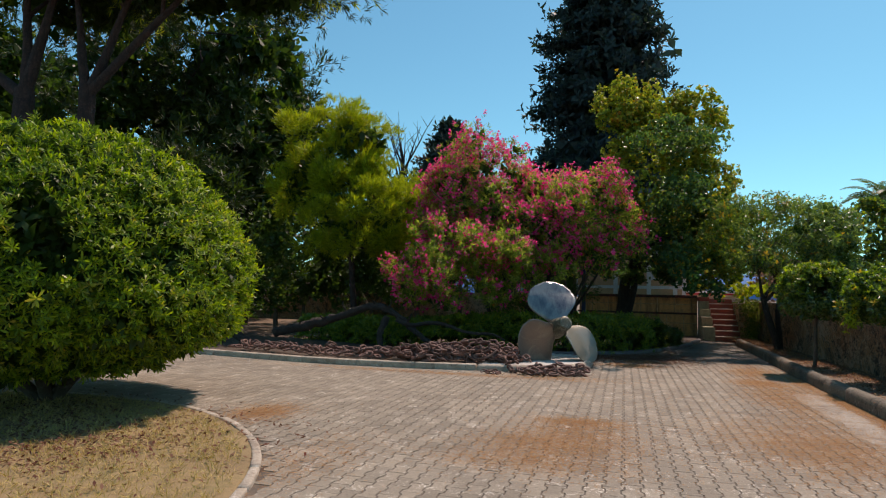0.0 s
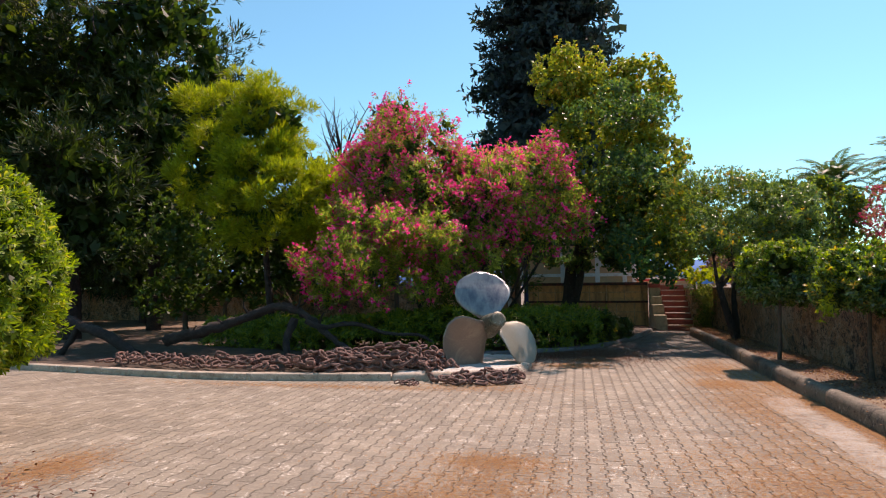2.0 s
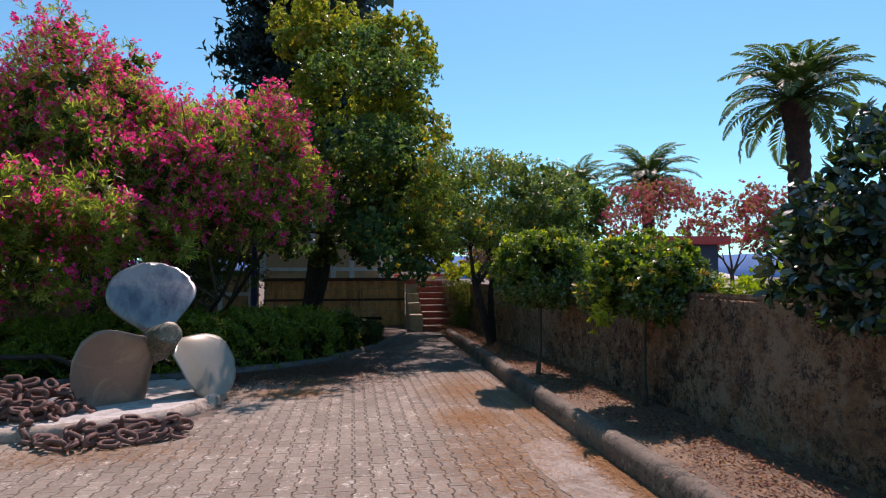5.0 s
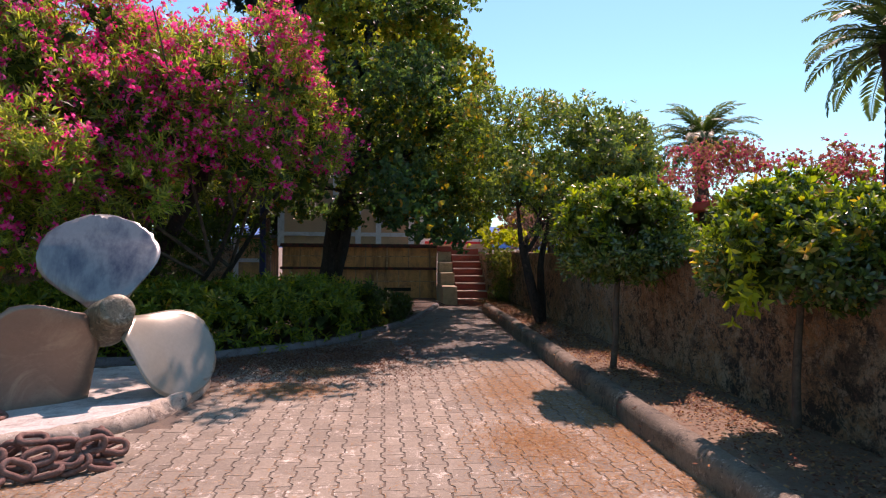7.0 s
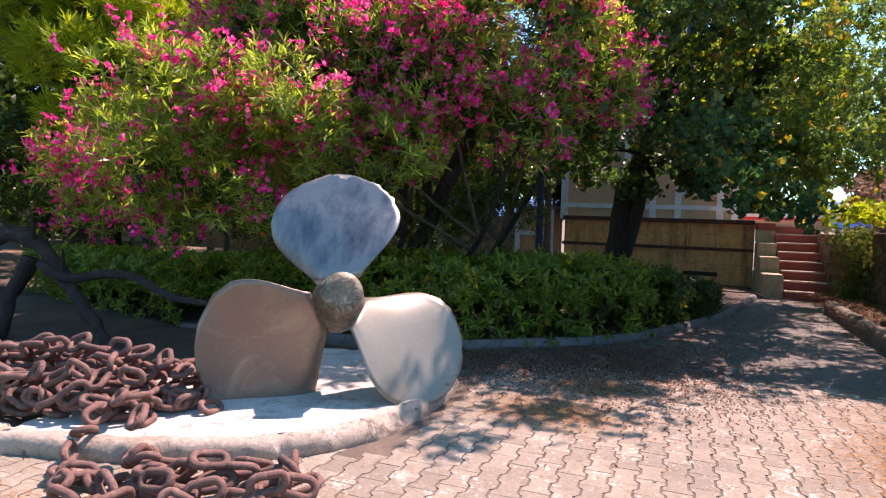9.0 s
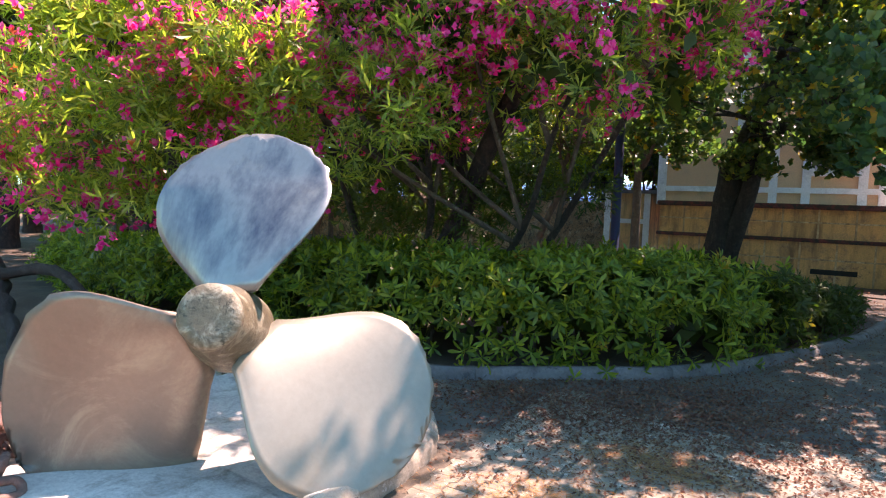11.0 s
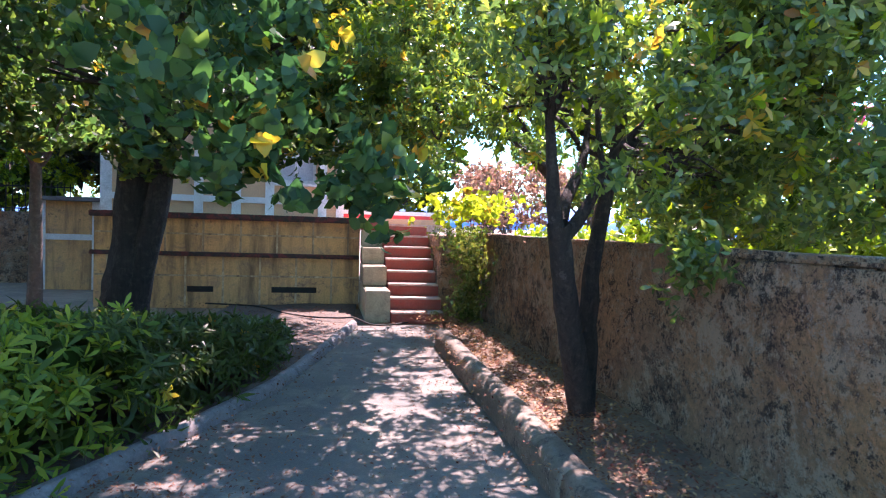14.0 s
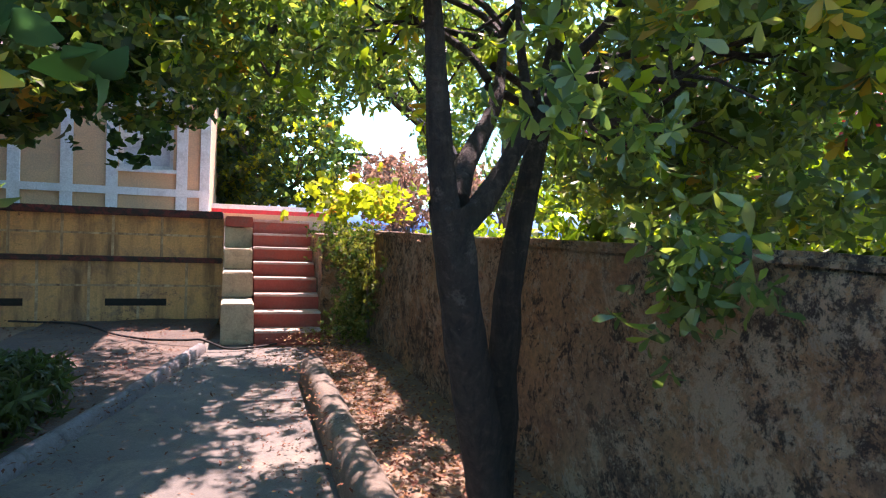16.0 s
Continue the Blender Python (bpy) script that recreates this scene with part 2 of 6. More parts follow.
L_HEDGE = leaf_material("hedge_leaf", [(0.046, 0.11, 0.018), (0.075, 0.158, 0.022), (0.165, 0.24, 0.022), (0.27, 0.32, 0.03)], 0.4, 0.42, 0.35)
L_OLEANDER = leaf_material("oleander_leaf", [(0.075, 0.13, 0.03), (0.14, 0.205, 0.045), (0.24, 0.295, 0.065), (0.35, 0.36, 0.095)], 0.36, 0.68, 0.45, (1.8, 2.0, 0.7))
L_FLOWER = leaf_material("pink_petal", [(0.78, 0.012, 0.18), (0.87, 0.03, 0.26), (0.93, 0.15, 0.42), (0.82, 0.018, 0.21)], 0.6, 0.55, 0.2, (1.25, 1.6, 1.25))
L_FADED = leaf_material("faded_petal", [(0.45, 0.10, 0.03), (0.55, 0.16, 0.05), (0.4, 0.08, 0.05)], 0.7, 0.3, 0.2)
L_PINE = leaf_material("pine_needle", [(0.15, 0.205, 0.013), (0.25, 0.30, 0.016), (0.37, 0.39, 0.022)], 0.5, 0.5)
L_DARKPINE = leaf_material("dark_needle", [(0.016, 0.034, 0.012), (0.026, 0.047, 0.016), (0.04, 0.06, 0.02)], 0.6, 0.2)
# distance haze is put into the bluish needle colour
L_CONIFER = leaf_material("hazy_cedar_needle", [(0.016, 0.038, 0.046), (0.028, 0.055, 0.06), (0.045, 0.075, 0.07)], 0.55, 0.18)
# shaded copy of broad_leaf: darker and bluer in place of real shade
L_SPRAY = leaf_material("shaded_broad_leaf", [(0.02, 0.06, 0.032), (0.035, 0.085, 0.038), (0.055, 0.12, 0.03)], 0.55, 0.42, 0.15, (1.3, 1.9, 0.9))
L_DECID = leaf_material("broad_leaf", [(0.03, 0.074, 0.034), (0.05, 0.102, 0.04), (0.083, 0.138, 0.042), (0.14, 0.175, 0.042)], 0.36, 0.5, 0.45, (1.55, 1.95, 0.9))
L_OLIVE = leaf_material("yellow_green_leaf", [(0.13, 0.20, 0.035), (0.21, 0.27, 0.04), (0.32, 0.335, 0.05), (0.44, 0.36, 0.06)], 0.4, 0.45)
L_YELLOW = leaf_material("yellowed_leaf", [(0.40, 0.30, 0.03), (0.38, 0.18, 0.04), (0.45, 0.36, 0.04), (0.26, 0.10, 0.03)])
L_WALLTREE = leaf_material("wall_tree_leaf", [(0.042, 0.09, 0.04), (0.078, 0.137, 0.048), (0.13, 0.19, 0.05), (0.23, 0.27, 0.055)], 0.28, 0.55, 0.7, (1.7, 1.85, 0.85))
# own tone of dark trees; inside other crowns it stands for painted shade
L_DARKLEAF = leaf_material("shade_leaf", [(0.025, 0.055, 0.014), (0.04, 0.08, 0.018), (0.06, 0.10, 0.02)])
L_PALM = leaf_material("palm_leaf", [(0.045, 0.09, 0.04), (0.075, 0.13, 0.05), (0.12, 0.18, 0.07)], 0.45, 0.35)
L_BLACKGLOSS = leaf_material("blackish_glossy_leaf", [(0.014, 0.034, 0.026), (0.022, 0.048, 0.032), (0.04, 0.07, 0.035)], 0.22, 0.2, 0.8)
L_GLOSS = leaf_material("glossy_dark_leaf", [(0.035, 0.075, 0.024), (0.052, 0.105, 0.03), (0.09, 0.15, 0.035), (0.15, 0.21, 0.04)], 0.25, 0.35, 0.7)
L_LITTER = leaf_material("fallen_leaf", [(0.10, 0.04, 0.03), (0.155, 0.065, 0.045), (0.24, 0.13, 0.085), (0.13, 0.045, 0.036)], 0.85, 0.1, 0.05)
L_NEEDLE = leaf_material("fallen_needle", [(0.27, 0.125, 0.06), (0.36, 0.19, 0.09), (0.44, 0.27, 0.13)], 0.85, 0.1, 0.05)
L_DRYGRASS = leaf_material("dry_grass_blade", [(0.40, 0.27, 0.11), (0.50, 0.36, 0.16), (0.32, 0.26, 0.08), (0.60, 0.45, 0.22)], 0.8, 0.2, 0.1)
L_DUSTY = leaf_material("dusty_pink_leaf", [(0.30, 0.16, 0.13), (0.37, 0.21, 0.17), (0.25, 0.16, 0.11), (0.33, 0.22, 0.15)], 0.7, 0.4, 0.2, (1.3, 1.3, 1.1))
L_DUSTGREEN = leaf_material("dusty_olive_leaf", [(0.10, 0.12, 0.035), (0.17, 0.19, 0.055), (0.27, 0.28, 0.09), (0.08, 0.10, 0.03)], 0.6, 0.4, 0.2)
L_REDFLOWER = leaf_material("red_bloom", [(0.42, 0.07, 0.10), (0.55, 0.13, 0.18), (0.36, 0.19, 0.12), (0.28, 0.17, 0.10)], 0.6, 0.45, 0.2, (1.3, 1.3, 1.1))

# ---- mesh helpers ----


def link_mesh(name, mesh, materials, parent=None, label=""):
    ob = new(name, mesh)
    for m in materials if isinstance(materials, (list, tuple)) else [materials]:
        mesh.materials.append(m)
    if parent:
        ob.parent = parent
    if label:
        ob["label"] = label
    return ob


def part(name, bm, mat, parent=None, label="", smooth=False):
    mesh = bpy.data.meshes.new(name)
    bmesh.ops.recalc_face_normals(bm, faces=bm.faces)
    bm.to_mesh(mesh)
    bm.free()
    if smooth:
        for p in mesh.polygons:
            p.use_smooth = True
    return link_mesh(name, mesh, mat, parent, label)


def base(name, place, label, category, group="", kind=""):
    ob = new(name)
    ob.empty_display_size = 0.1
    ob.location = place
    return tagged(ob, label, category, group, kind)


def box(x0, x1, y0, y1, z0, z1, bevel=0.0, bm=None):
    bm = bm or bmesh.new()
    vs = [bm.verts.new((x, y, z)) for x in (x0, x1) for y in (y0, y1) for z in (z0, z1)]
    fs = [bm.faces.new([vs[i] for i in q]) for q in ((0, 1, 3, 2), (4, 6, 7, 5), (0, 4, 5, 1), (2, 3, 7, 6), (0, 2, 6, 4), (1, 5, 7, 3))]
    if bevel:
        edges = list({e for f in fs for e in f.edges})
        bmesh.ops.bevel(bm, geom=edges, offset=bevel, segments=2, affect="EDGES")
    return bm


def jitter(bm, amount, scale=3.0, seed=0.0):
    for v in bm.verts:
        v.co += noise.noise_vector(v.co * scale + Vector((seed, seed, seed))) * amount
    return bm


def mesh_arrays(name, verts, quads, mats, idx=None, smooth=True):
    """A mesh from numpy arrays of corners and of quads."""
    me = bpy.data.meshes.new(name)
    n, q = len(verts), len(quads)
    me.vertices.add(n)
    me.vertices.foreach_set("co", np.ascontiguousarray(verts, np.float32).ravel())
    me.loops.add(q * 4)
    me.loops.foreach_set("vertex_index", np.ascontiguousarray(quads, np.int32).ravel())
    me.polygons.add(q)
    me.polygons.foreach_set("loop_start", np.arange(0, q * 4, 4, dtype=np.int32))
    me.polygons.foreach_set("loop_total", np.full(q, 4, np.int32))
    if idx is not None:
        me.polygons.foreach_set("material_index", np.ascontiguousarray(idx, np.int32))
    if not smooth:
        me.polygons.foreach_set("use_smooth", np.zeros(q, bool))
    me.update(calc_edges=True)
    return me


def unit(a):
    return a / (np.linalg.norm(a, axis=-1, keepdims=True) + 1e-9)


def leaf_quads(at, along, flat, length, width, fold=0.18, droop=0.0, shape=None):
    """One folded leaf at each place: its axis, the way its face looks, its size; shape gives two widths on the way to the tip."""
    n = len(at)
    length, width = np.broadcast_to(length, n)[:, None], np.broadcast_to(width, n)[:, None]
    along = unit(along)
    side = unit(np.cross(along, flat))
    up = np.cross(side, along)
    tip = at + along * length - up * droop * length
    if shape is None:
        mid = at + along * length * 0.55
        v = np.stack([at, mid + side * width / 2 + up * fold * width, tip, mid - side * width / 2 + up * fold * width], 1)
        return v.reshape(-1, 3), np.arange(4 * n).reshape(n, 4)
    rows = []
    for t, w in shape:
        m = at + along * length * t - up * droop * length * t**2
        lift = up * fold * width * w
        rows += [m + side * width / 2 * w + lift, m - side * width / 2 * w + lift]
    v = np.stack(rows, 1)
    n2 = len(rows)
    k = np.arange(n)[:, None] * n2
    q = np.concatenate([k + np.array([j, j + 1, j + 3, j + 2]) for j in range(0, n2 - 2, 2)], 1).reshape(-1, 4)
    return v.reshape(-1, 3), q


LANCE = ((0.0, 0.15), (0.45, 1.0), (1.0, 0.06))
SPOON = ((0.0, 0.14), (0.68, 1.0), (1.0, 0.35))
HEART = ((0.0, 0.5), (0.28, 1.0), (0.68, 0.8), (1.0, 0.06))


def sprays(at, axis, count, length, width, spread, rng, fold=0.18, droop=0.1, shape=None):
    """Rosettes: count leaves round each axis."""
    n = len(at)
    axis = unit(axis)
    other = unit(np.cross(axis, rng.normal(size=(n, 3))))
    third = np.cross(axis, other)
    k = np.arange(count)
    ang = k * 2.39996 + rng.uniform(0, 6.28, (n, 1))
    lean = np.radians(rng.uniform(spread[0], spread[1], (n, count)))
    out = np.cos(ang)[..., None] * other[:, None] + np.sin(ang)[..., None] * third[:, None]
    along = np.cos(lean)[..., None] * axis[:, None] + np.sin(lean)[..., None] * out
    flat = axis[:, None] + rng.normal(size=(n, count, 3)) * 0.25
    size = rng.uniform(0.65, 1.15, (n, count)) * rng.uniform(0.8, 1.15, (n, 1))
    start = at[:, None] + axis[:, None] * (rng.uniform(-0.4, 0.25, (n, count)) * length)[..., None]
    return leaf_quads(start.reshape(-1, 3), along.reshape(-1, 3), flat.reshape(-1, 3), (size * length).ravel(), (size * width).ravel(), fold, droop, shape)


def wild(p, rng, scale):
    """A smooth uneven value at each place."""
    s = np.zeros(len(p))
    for k in range(7):
        s += np.sin(p @ (rng.normal(size=3) * scale) + rng.uniform(0, 6.28))
    return s


def sphere_points(n, rng):
    return unit(rng.normal(size=(n, 3)))


def lumps(centre, radii, count, size, rng, inner=0.55, low=-0.75):
    """Sub-clumps spread through an ellipsoid, so that its outline is uneven."""
    d = sphere_points(count * 3, rng)
    d = d[d[:, 2] > low][:count]
    f = rng.uniform(inner, 1.0, (len(d), 1)) ** 0.6 * rng.uniform(0.86, 1.1, (len(d), 1))
    r = rng.uniform(size[0], size[1], len(d))
    c = np.array(centre) + d * f * (np.array(radii) - r[:, None] * 0.8)
    return c, r


def on_lumps(c, r, per, rng, core=None, squash=0.85, up=0.25, shell=0.72, gaps=0.2, shoots=0.14):
    """Places on the outsides of the clumps, with the ways that look out of them; holes and stray shoots between."""
    share = (r**2 / (r**2).sum() * per).astype(int) + 1
    which = np.repeat(np.arange(len(r)), share)
    d = sphere_points(len(which), rng)
    if core is not None:
        out = unit(c[which] - np.array(core))
        d = unit(d + out * 0.55)
    d[:, 2] += up * 0.3
    d = unit(d)
    p = c[which] + d * (r[which] * rng.uniform(shell, 1.05, len(which)))[:, None] * np.array([1, 1, squash])
    a = unit(d + np.array([0, 0, up]) + rng.normal(size=d.shape) * 0.35)
    w = wild(p, rng, 1.9 / r.mean())
    keep = w > np.quantile(w, gaps)
    p, a, size = p[keep], a[keep], r[which][keep]
    s = rng.random(len(p)) < shoots
    p[s] += unit(a[s] + np.array([0, 0, 0.25])) * (size[s] * rng.uniform(0.1, 0.5, s.sum()))[:, None]
    return p, a


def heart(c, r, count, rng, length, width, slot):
    """Dark leaves put inside the clumps: inner shade in their colour, daylight kept out."""
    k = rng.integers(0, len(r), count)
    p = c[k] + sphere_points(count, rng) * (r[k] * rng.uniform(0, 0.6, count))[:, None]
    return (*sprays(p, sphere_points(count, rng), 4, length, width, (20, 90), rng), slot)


def stack(*pieces):
    """Joins (corners, quads, slot) pieces into one set of arrays."""
    vs, qs, ix, n = [], [], [], 0
    for v, q, slot in pieces:
        vs.append(v), qs.append(q + n), ix.append(np.full(len(q), slot))
        n += len(v)
    return np.concatenate(vs), np.concatenate(qs), np.concatenate(ix)


def tube(points, radii, seg=10, rough=0.0, rng=None):
    """Corners and quads of a tapered limb along the points."""
    pts = np.array(points, float)
    t = unit(np.gradient(pts, axis=0))
    ref = np.array([0.31, 0.2, 0.93]) if abs(t[0, 2]) < 0.8 else np.array([0.93, 0.3, 0.1])
    a = unit(np.cross(t, ref))
    b = np.cross(t, a)
    ang = np.linspace(0, 2 * np.pi, seg, endpoint=False)
    rad = np.broadcast_to(np.array(radii, float)[:, None], (len(pts), seg)).copy()
    if rough and rng is not None:
        rad *= 1 + rng.uniform(-rough, rough, rad.shape)
    v = pts[:, None] + rad[..., None] * (np.cos(ang)[None, :, None] * a[:, None] + np.sin(ang)[None, :, None] * b[:, None])
    i, j = np.meshgrid(np.arange(len(pts) - 1), np.arange(seg), indexing="ij")
    q = np.stack([i * seg + j, i * seg + (j + 1) % seg, (i + 1) * seg + (j + 1) % seg, (i + 1) * seg + j], -1).reshape(-1, 4)
    return v.reshape(-1, 3), q


def bent(p, q, n, rng, sway):
    """A wandering line between two places."""
    p, q = np.array(p, float), np.array(q, float)
    t = np.linspace(0, 1, n)[:, None]
    w = rng.normal(size=(n, 3)) * sway
    w[0] = w[-1] = 0
    if n > 4:
        w[1:-1] = (w[:-2] + 2 * w[1:-1] + w[2:]) / 4
    line = p + (q - p) * t + w
    s = np.linspace(0, n - 1, 2 * n - 1) if n > 4 else np.arange(n)
    line = np.stack([np.interp(s, np.arange(n), line[:, i]) for i in range(3)], 1)
    line[1:-1] = (line[:-2] + 2 * line[1:-1] + line[2:]) / 4
    return line


def wood(name, limbs, mat, parent, rng, label="", seg=8, rough=0.07):
    """One mesh of limbs; each limb is (points, first radius, last radius)."""
    pieces = []
    for pts, r0, r1 in limbs:
        v, q = tube(pts, np.linspace(r0, r1, len(pts)), seg, rough, rng)
        pieces.append((v, q, 0))
    v, q, ix = stack(*pieces)
    return link_mesh(name, mesh_arrays(name, v, q, 1, ix, True), mat, parent, label)


def leaves(name, pieces, mats, parent, label=""):
    v, q, ix = stack(*pieces)
    v = v - np.array(parent.location) if parent else v
    ob = link_mesh(name, mesh_arrays(name, v, q, 1, ix), mats, parent, label)
    return ob


def local(points, parent):
    return np.array(points, float) - np.array(parent.location)


# ---- ground ----
def sheet(name, outline, z, mat, label, category, kind="structure", cell=0.0, relief=0.0):
    bm = bmesh.new()
    bm.faces.new([bm.verts.new((x, y, z)) for x, y in outline])
    bmesh.ops.triangulate(bm, faces=bm.faces)
    if cell:
        for _ in range(4):
            long = [e for e in bm.edges if e.calc_length() > cell]
            if not long:
                break
            bmesh.ops.subdivide_edges(bm, edges=long, cuts=1)
            bmesh.ops.triangulate(bm, faces=bm.faces)
        for v in bm.verts:
            v.co.z += relief * (noise.noise(v.co * 1.7) + 0.5 * noise.noise(v.co * 5.0))
    return tagged(part(name, bm, mat), label, category, "", kind)


sheet("ground", [(-2500, -2500), (2500, -2500), (2500, 2500), (-2500, 2500)], -0.03, M_SOIL, "bare dry brown garden soil reaching the horizon", "ground")

# the paved yard: joints lie a little below the stones
KERB_X = 3.3
ISLAND = (-6.6, 2.6, 4.24)
FRONT = [(-16.0, 13.0), (-9.7, 12.12), (-8.4, 11.95), (-6.4, 11.64), (-5.3, 11.6), (-4.3, 11.68), (-3.4, 11.8), (-2.6, 11.94), (-1.9, 12.1), (-1.2, 12.4), (-0.86, 12.7), (-0.65, 13.1), (-0.57, 13.6), (-0.56, 14.1), (-0.6, 14.5), (-0.85, 14.9)]


def front_y(x):
    xs, ys = zip(*FRONT[:11])
    return float(np.interp(x, xs, ys))


def ring(cx, cy, r, n=48, a0=0.0, a1=360.0):
    return [(cx + r * math.cos(radians(a)), cy + r * math.sin(radians(a))) for a in np.linspace(a0, a1, n, endpoint=a1 - a0 < 360)]


sheet("pavement", [(-16, -6), (KERB_X + 0.05, -6), (KERB_X + 0.05, 16.6), (-16, 16.6)], 0.003, M_SAND, "sandy bedding between grey pavers", "pavement")
sheet("path", [(-4.5, 14.6), (0.2, 14.6), (1.0, 16.0), (3.48, 16.0), (3.62, 22.0), (4.45, 22.1), (4.45, 24.2), (2.65, 24.2), (2.15, 21.3), (1.33, 18.9), (0.75, 17.75), (-0.65, 16.45), (-4.5, 15.4)], 0.004, M_ASPHALT, "grey worn asphalt garden path with leaf litter", "path", cell=0.4, relief=0.004)
sheet("lawn", ring(*ISLAND), 0.03, M_GRASS, "dry yellow grass on a round kerbed island", "lawn", cell=0.25, relief=0.02)
sheet("chain_bed", [(-14, 12.82), (-9.7, 12.22), (-8.4, 12.05), (-6.4, 11.74), (-5.3, 11.7), (-4.3, 11.78), (-3.4, 11.9), (-2.6, 12.04), (-1.3, 12.45), (-0.8, 12.9), (-0.7, 14.5), (-1.5, 15.3), (-4.5, 15.3), (-9, 16.6), (-14, 20)], 0.06, M_SHADESOIL, "shaded brown soil under the chains", "soil", cell=0.4, relief=0.03)
sheet("planting_strip", [(KERB_X + 0.1, -6), (4.6, -6), (4.6, 23.6), (4.1, 23.6), (3.75, 22.0), (3.66, 21.85), (3.5, 16.0), (3.4, 12.5)], 0.16, M_SOIL, "dry soil strip with fallen leaves below the wall", "soil", cell=0.3, relief=0.03)
sheet("hedge_bed", [(-9, 17), (-4.5, 15.4), (-1.39, 15.85), (-0.65, 16.4), (0.1, 16.95), (0.7, 17.7), (1.28, 18.85), (1.75, 19.95), (2.1, 21.26), (2.6, 23.4), (2.75, 25.6), (0.6, 25.6), (0.3, 21.6), (-1.4, 18.7), (-9, 18.6)], 0.05, M_SHADESOIL, "brown garden bed soil behind a low kerb", "soil", cell=0.4, relief=0.03)


def kerb_run(name, line, width, z0, z1, mat, label, seg=1.0, bev=0.02, group=""):
    """Kerb stones laid end to end along a line; each stone is a piece of its own."""
    top = base(name, (0, 0, 0), label, "kerb", group, "structure")
    pts = [Vector((x, y, 0)) for x, y in line]
    d = [0.0]
    for a, b in zip(pts, pts[1:]):
        d.append(d[-1] + (b - a).length)
    n = max(1, round(d[-1] / seg))

    def along(s):
        for k in range(len(pts) - 1):
            if s <= d[k + 1] + 1e-6:
                return pts[k].lerp(pts[k + 1], (s - d[k]) / max(d[k + 1] - d[k], 1e-6))
        return pts[-1] + (pts[-1] - pts[-2]).normalized() * (s - d[-1])

    profile = [(-width / 2, z0), (-width / 2, z1 - bev * 1.6), (-width / 2 + bev * 0.25, z1 - bev * 0.6), (-width / 2 + bev * 0.8, z1 - bev * 0.12), (-width * 0.15, z1), (width * 0.15, z1), (width / 2 - bev * 0.8, z1 - bev * 0.12), (width / 2 - bev * 0.25, z1 - bev * 0.6), (width / 2, z1 - bev * 1.6), (width / 2, z0)]
    for k in range(n):
        s0, s1 = d[-1] * k / n + 0.002, d[-1] * (k + 1) / n - 0.002
        bm, rows = bmesh.new(), []
        cuts = max(3, int((s1 - s0) / 0.09))
        dz = random.uniform(-0.005, 0.005)
        for j in range(cuts + 1):
            at = s0 + (s1 - s0) * j / cuts
            c, t = along(at), (along(at + 0.12) - along(at - 0.12)).normalized()
            side = Vector((-t.y, t.x, 0))
            shrink = 0.985 if j in (0, cuts) else 1.0
            row = []
            for o, z in profile:
                p = c + side * o * shrink + Vector((0, 0, z + (dz if z > z0 else 0)))
                wear = noise.noise_vector(p * 3.1) * bev * 0.14 + noise.noise_vector(p * 13.0) * bev * 0.06
                row.append(bm.verts.new(p + (wear if z > z0 else wear * 0)))
            rows.append(row)
        for r0, r1 in zip(rows, rows[1:]):
            for i in range(len(profile) - 1):
                bm.faces.new((r0[i], r1[i], r1[i + 1], r0[i + 1]))
        bm.faces.new(rows[0])
        bm.faces.new(rows[-1])
        part("kerb_stone", bm, mat, top, smooth=True)
    return top


kerb_run("kerb_wall_side", [(3.32, -5), (3.33, 8), (3.38, 12.5), (3.43, 14.2), (3.5, 15.8), (3.59, 19), (3.65, 21.9)], 0.21, -0.05, 0.225, M_DARKKERB, "long worn concrete kerb beside the planting strip", 2.2, 0.06)
kerb_run("kerb_garden", [(-4.5, 15.35), (-1.39, 15.85), (-0.65, 16.4), (0.1, 16.95), (0.7, 17.7), (1.28, 18.85), (1.75, 19.95), (2.1, 21.26), (2.6, 23.4)], 0.13, -0.05, 0.10, M_KERB, "curved low concrete kerb edging the hedge bed", 1.7, 0.045)
kerb_run("kerb_chain_bed", [(x, y + 0.09) for x, y in FRONT[:7]] + [(-2.72, 12.0)], 0.2, -0.05, 0.12, M_TANKERB, "worn pale limewashed concrete kerb before the chains", 1.2)
kerb_run("kerb_lawn", ring(*ISLAND, 40, -60, 130), 0.085, -0.05, 0.045, M_TANKERB, "thin curved concrete edging round the dry lawn", 0.55, 0.012)

# concrete pad under the propeller
pad = np.array([(-2.7, 11.92), (-1.9, 12.1), (-1.2, 12.45), (-0.88, 12.75), (-0.68, 13.12), (-0.6, 13.6), (-0.58, 14.1), (-0.62, 14.5), (-0.87, 14.9), (-1.6, 15.1), (-2.8, 14.7), (-2.7, 11.92)])
run = np.r_[0, np.cumsum(np.linalg.norm(np.diff(pad, axis=0), axis=1))]
at = np.linspace(0, run[-1], 260, endpoint=False)
pad = np.stack([np.interp(at, run, pad[:, 0]), np.interp(at, run, pad[:, 1])], 1)
for _ in range(4):
    pad = (np.roll(pad, 1, 0) + 2 * pad + np.roll(pad, -1, 0)) / 4
edge_t = unit(np.roll(pad, -1, 0) - np.roll(pad, 1, 0))
inward = np.stack([-edge_t[:, 1], edge_t[:, 0]], 1)
thing = base("propeller_pad", (-1.6, 13.4, 0.0), "pale concrete pad with a broken rough edge", "plinth")
bm, rings = bmesh.new(), []
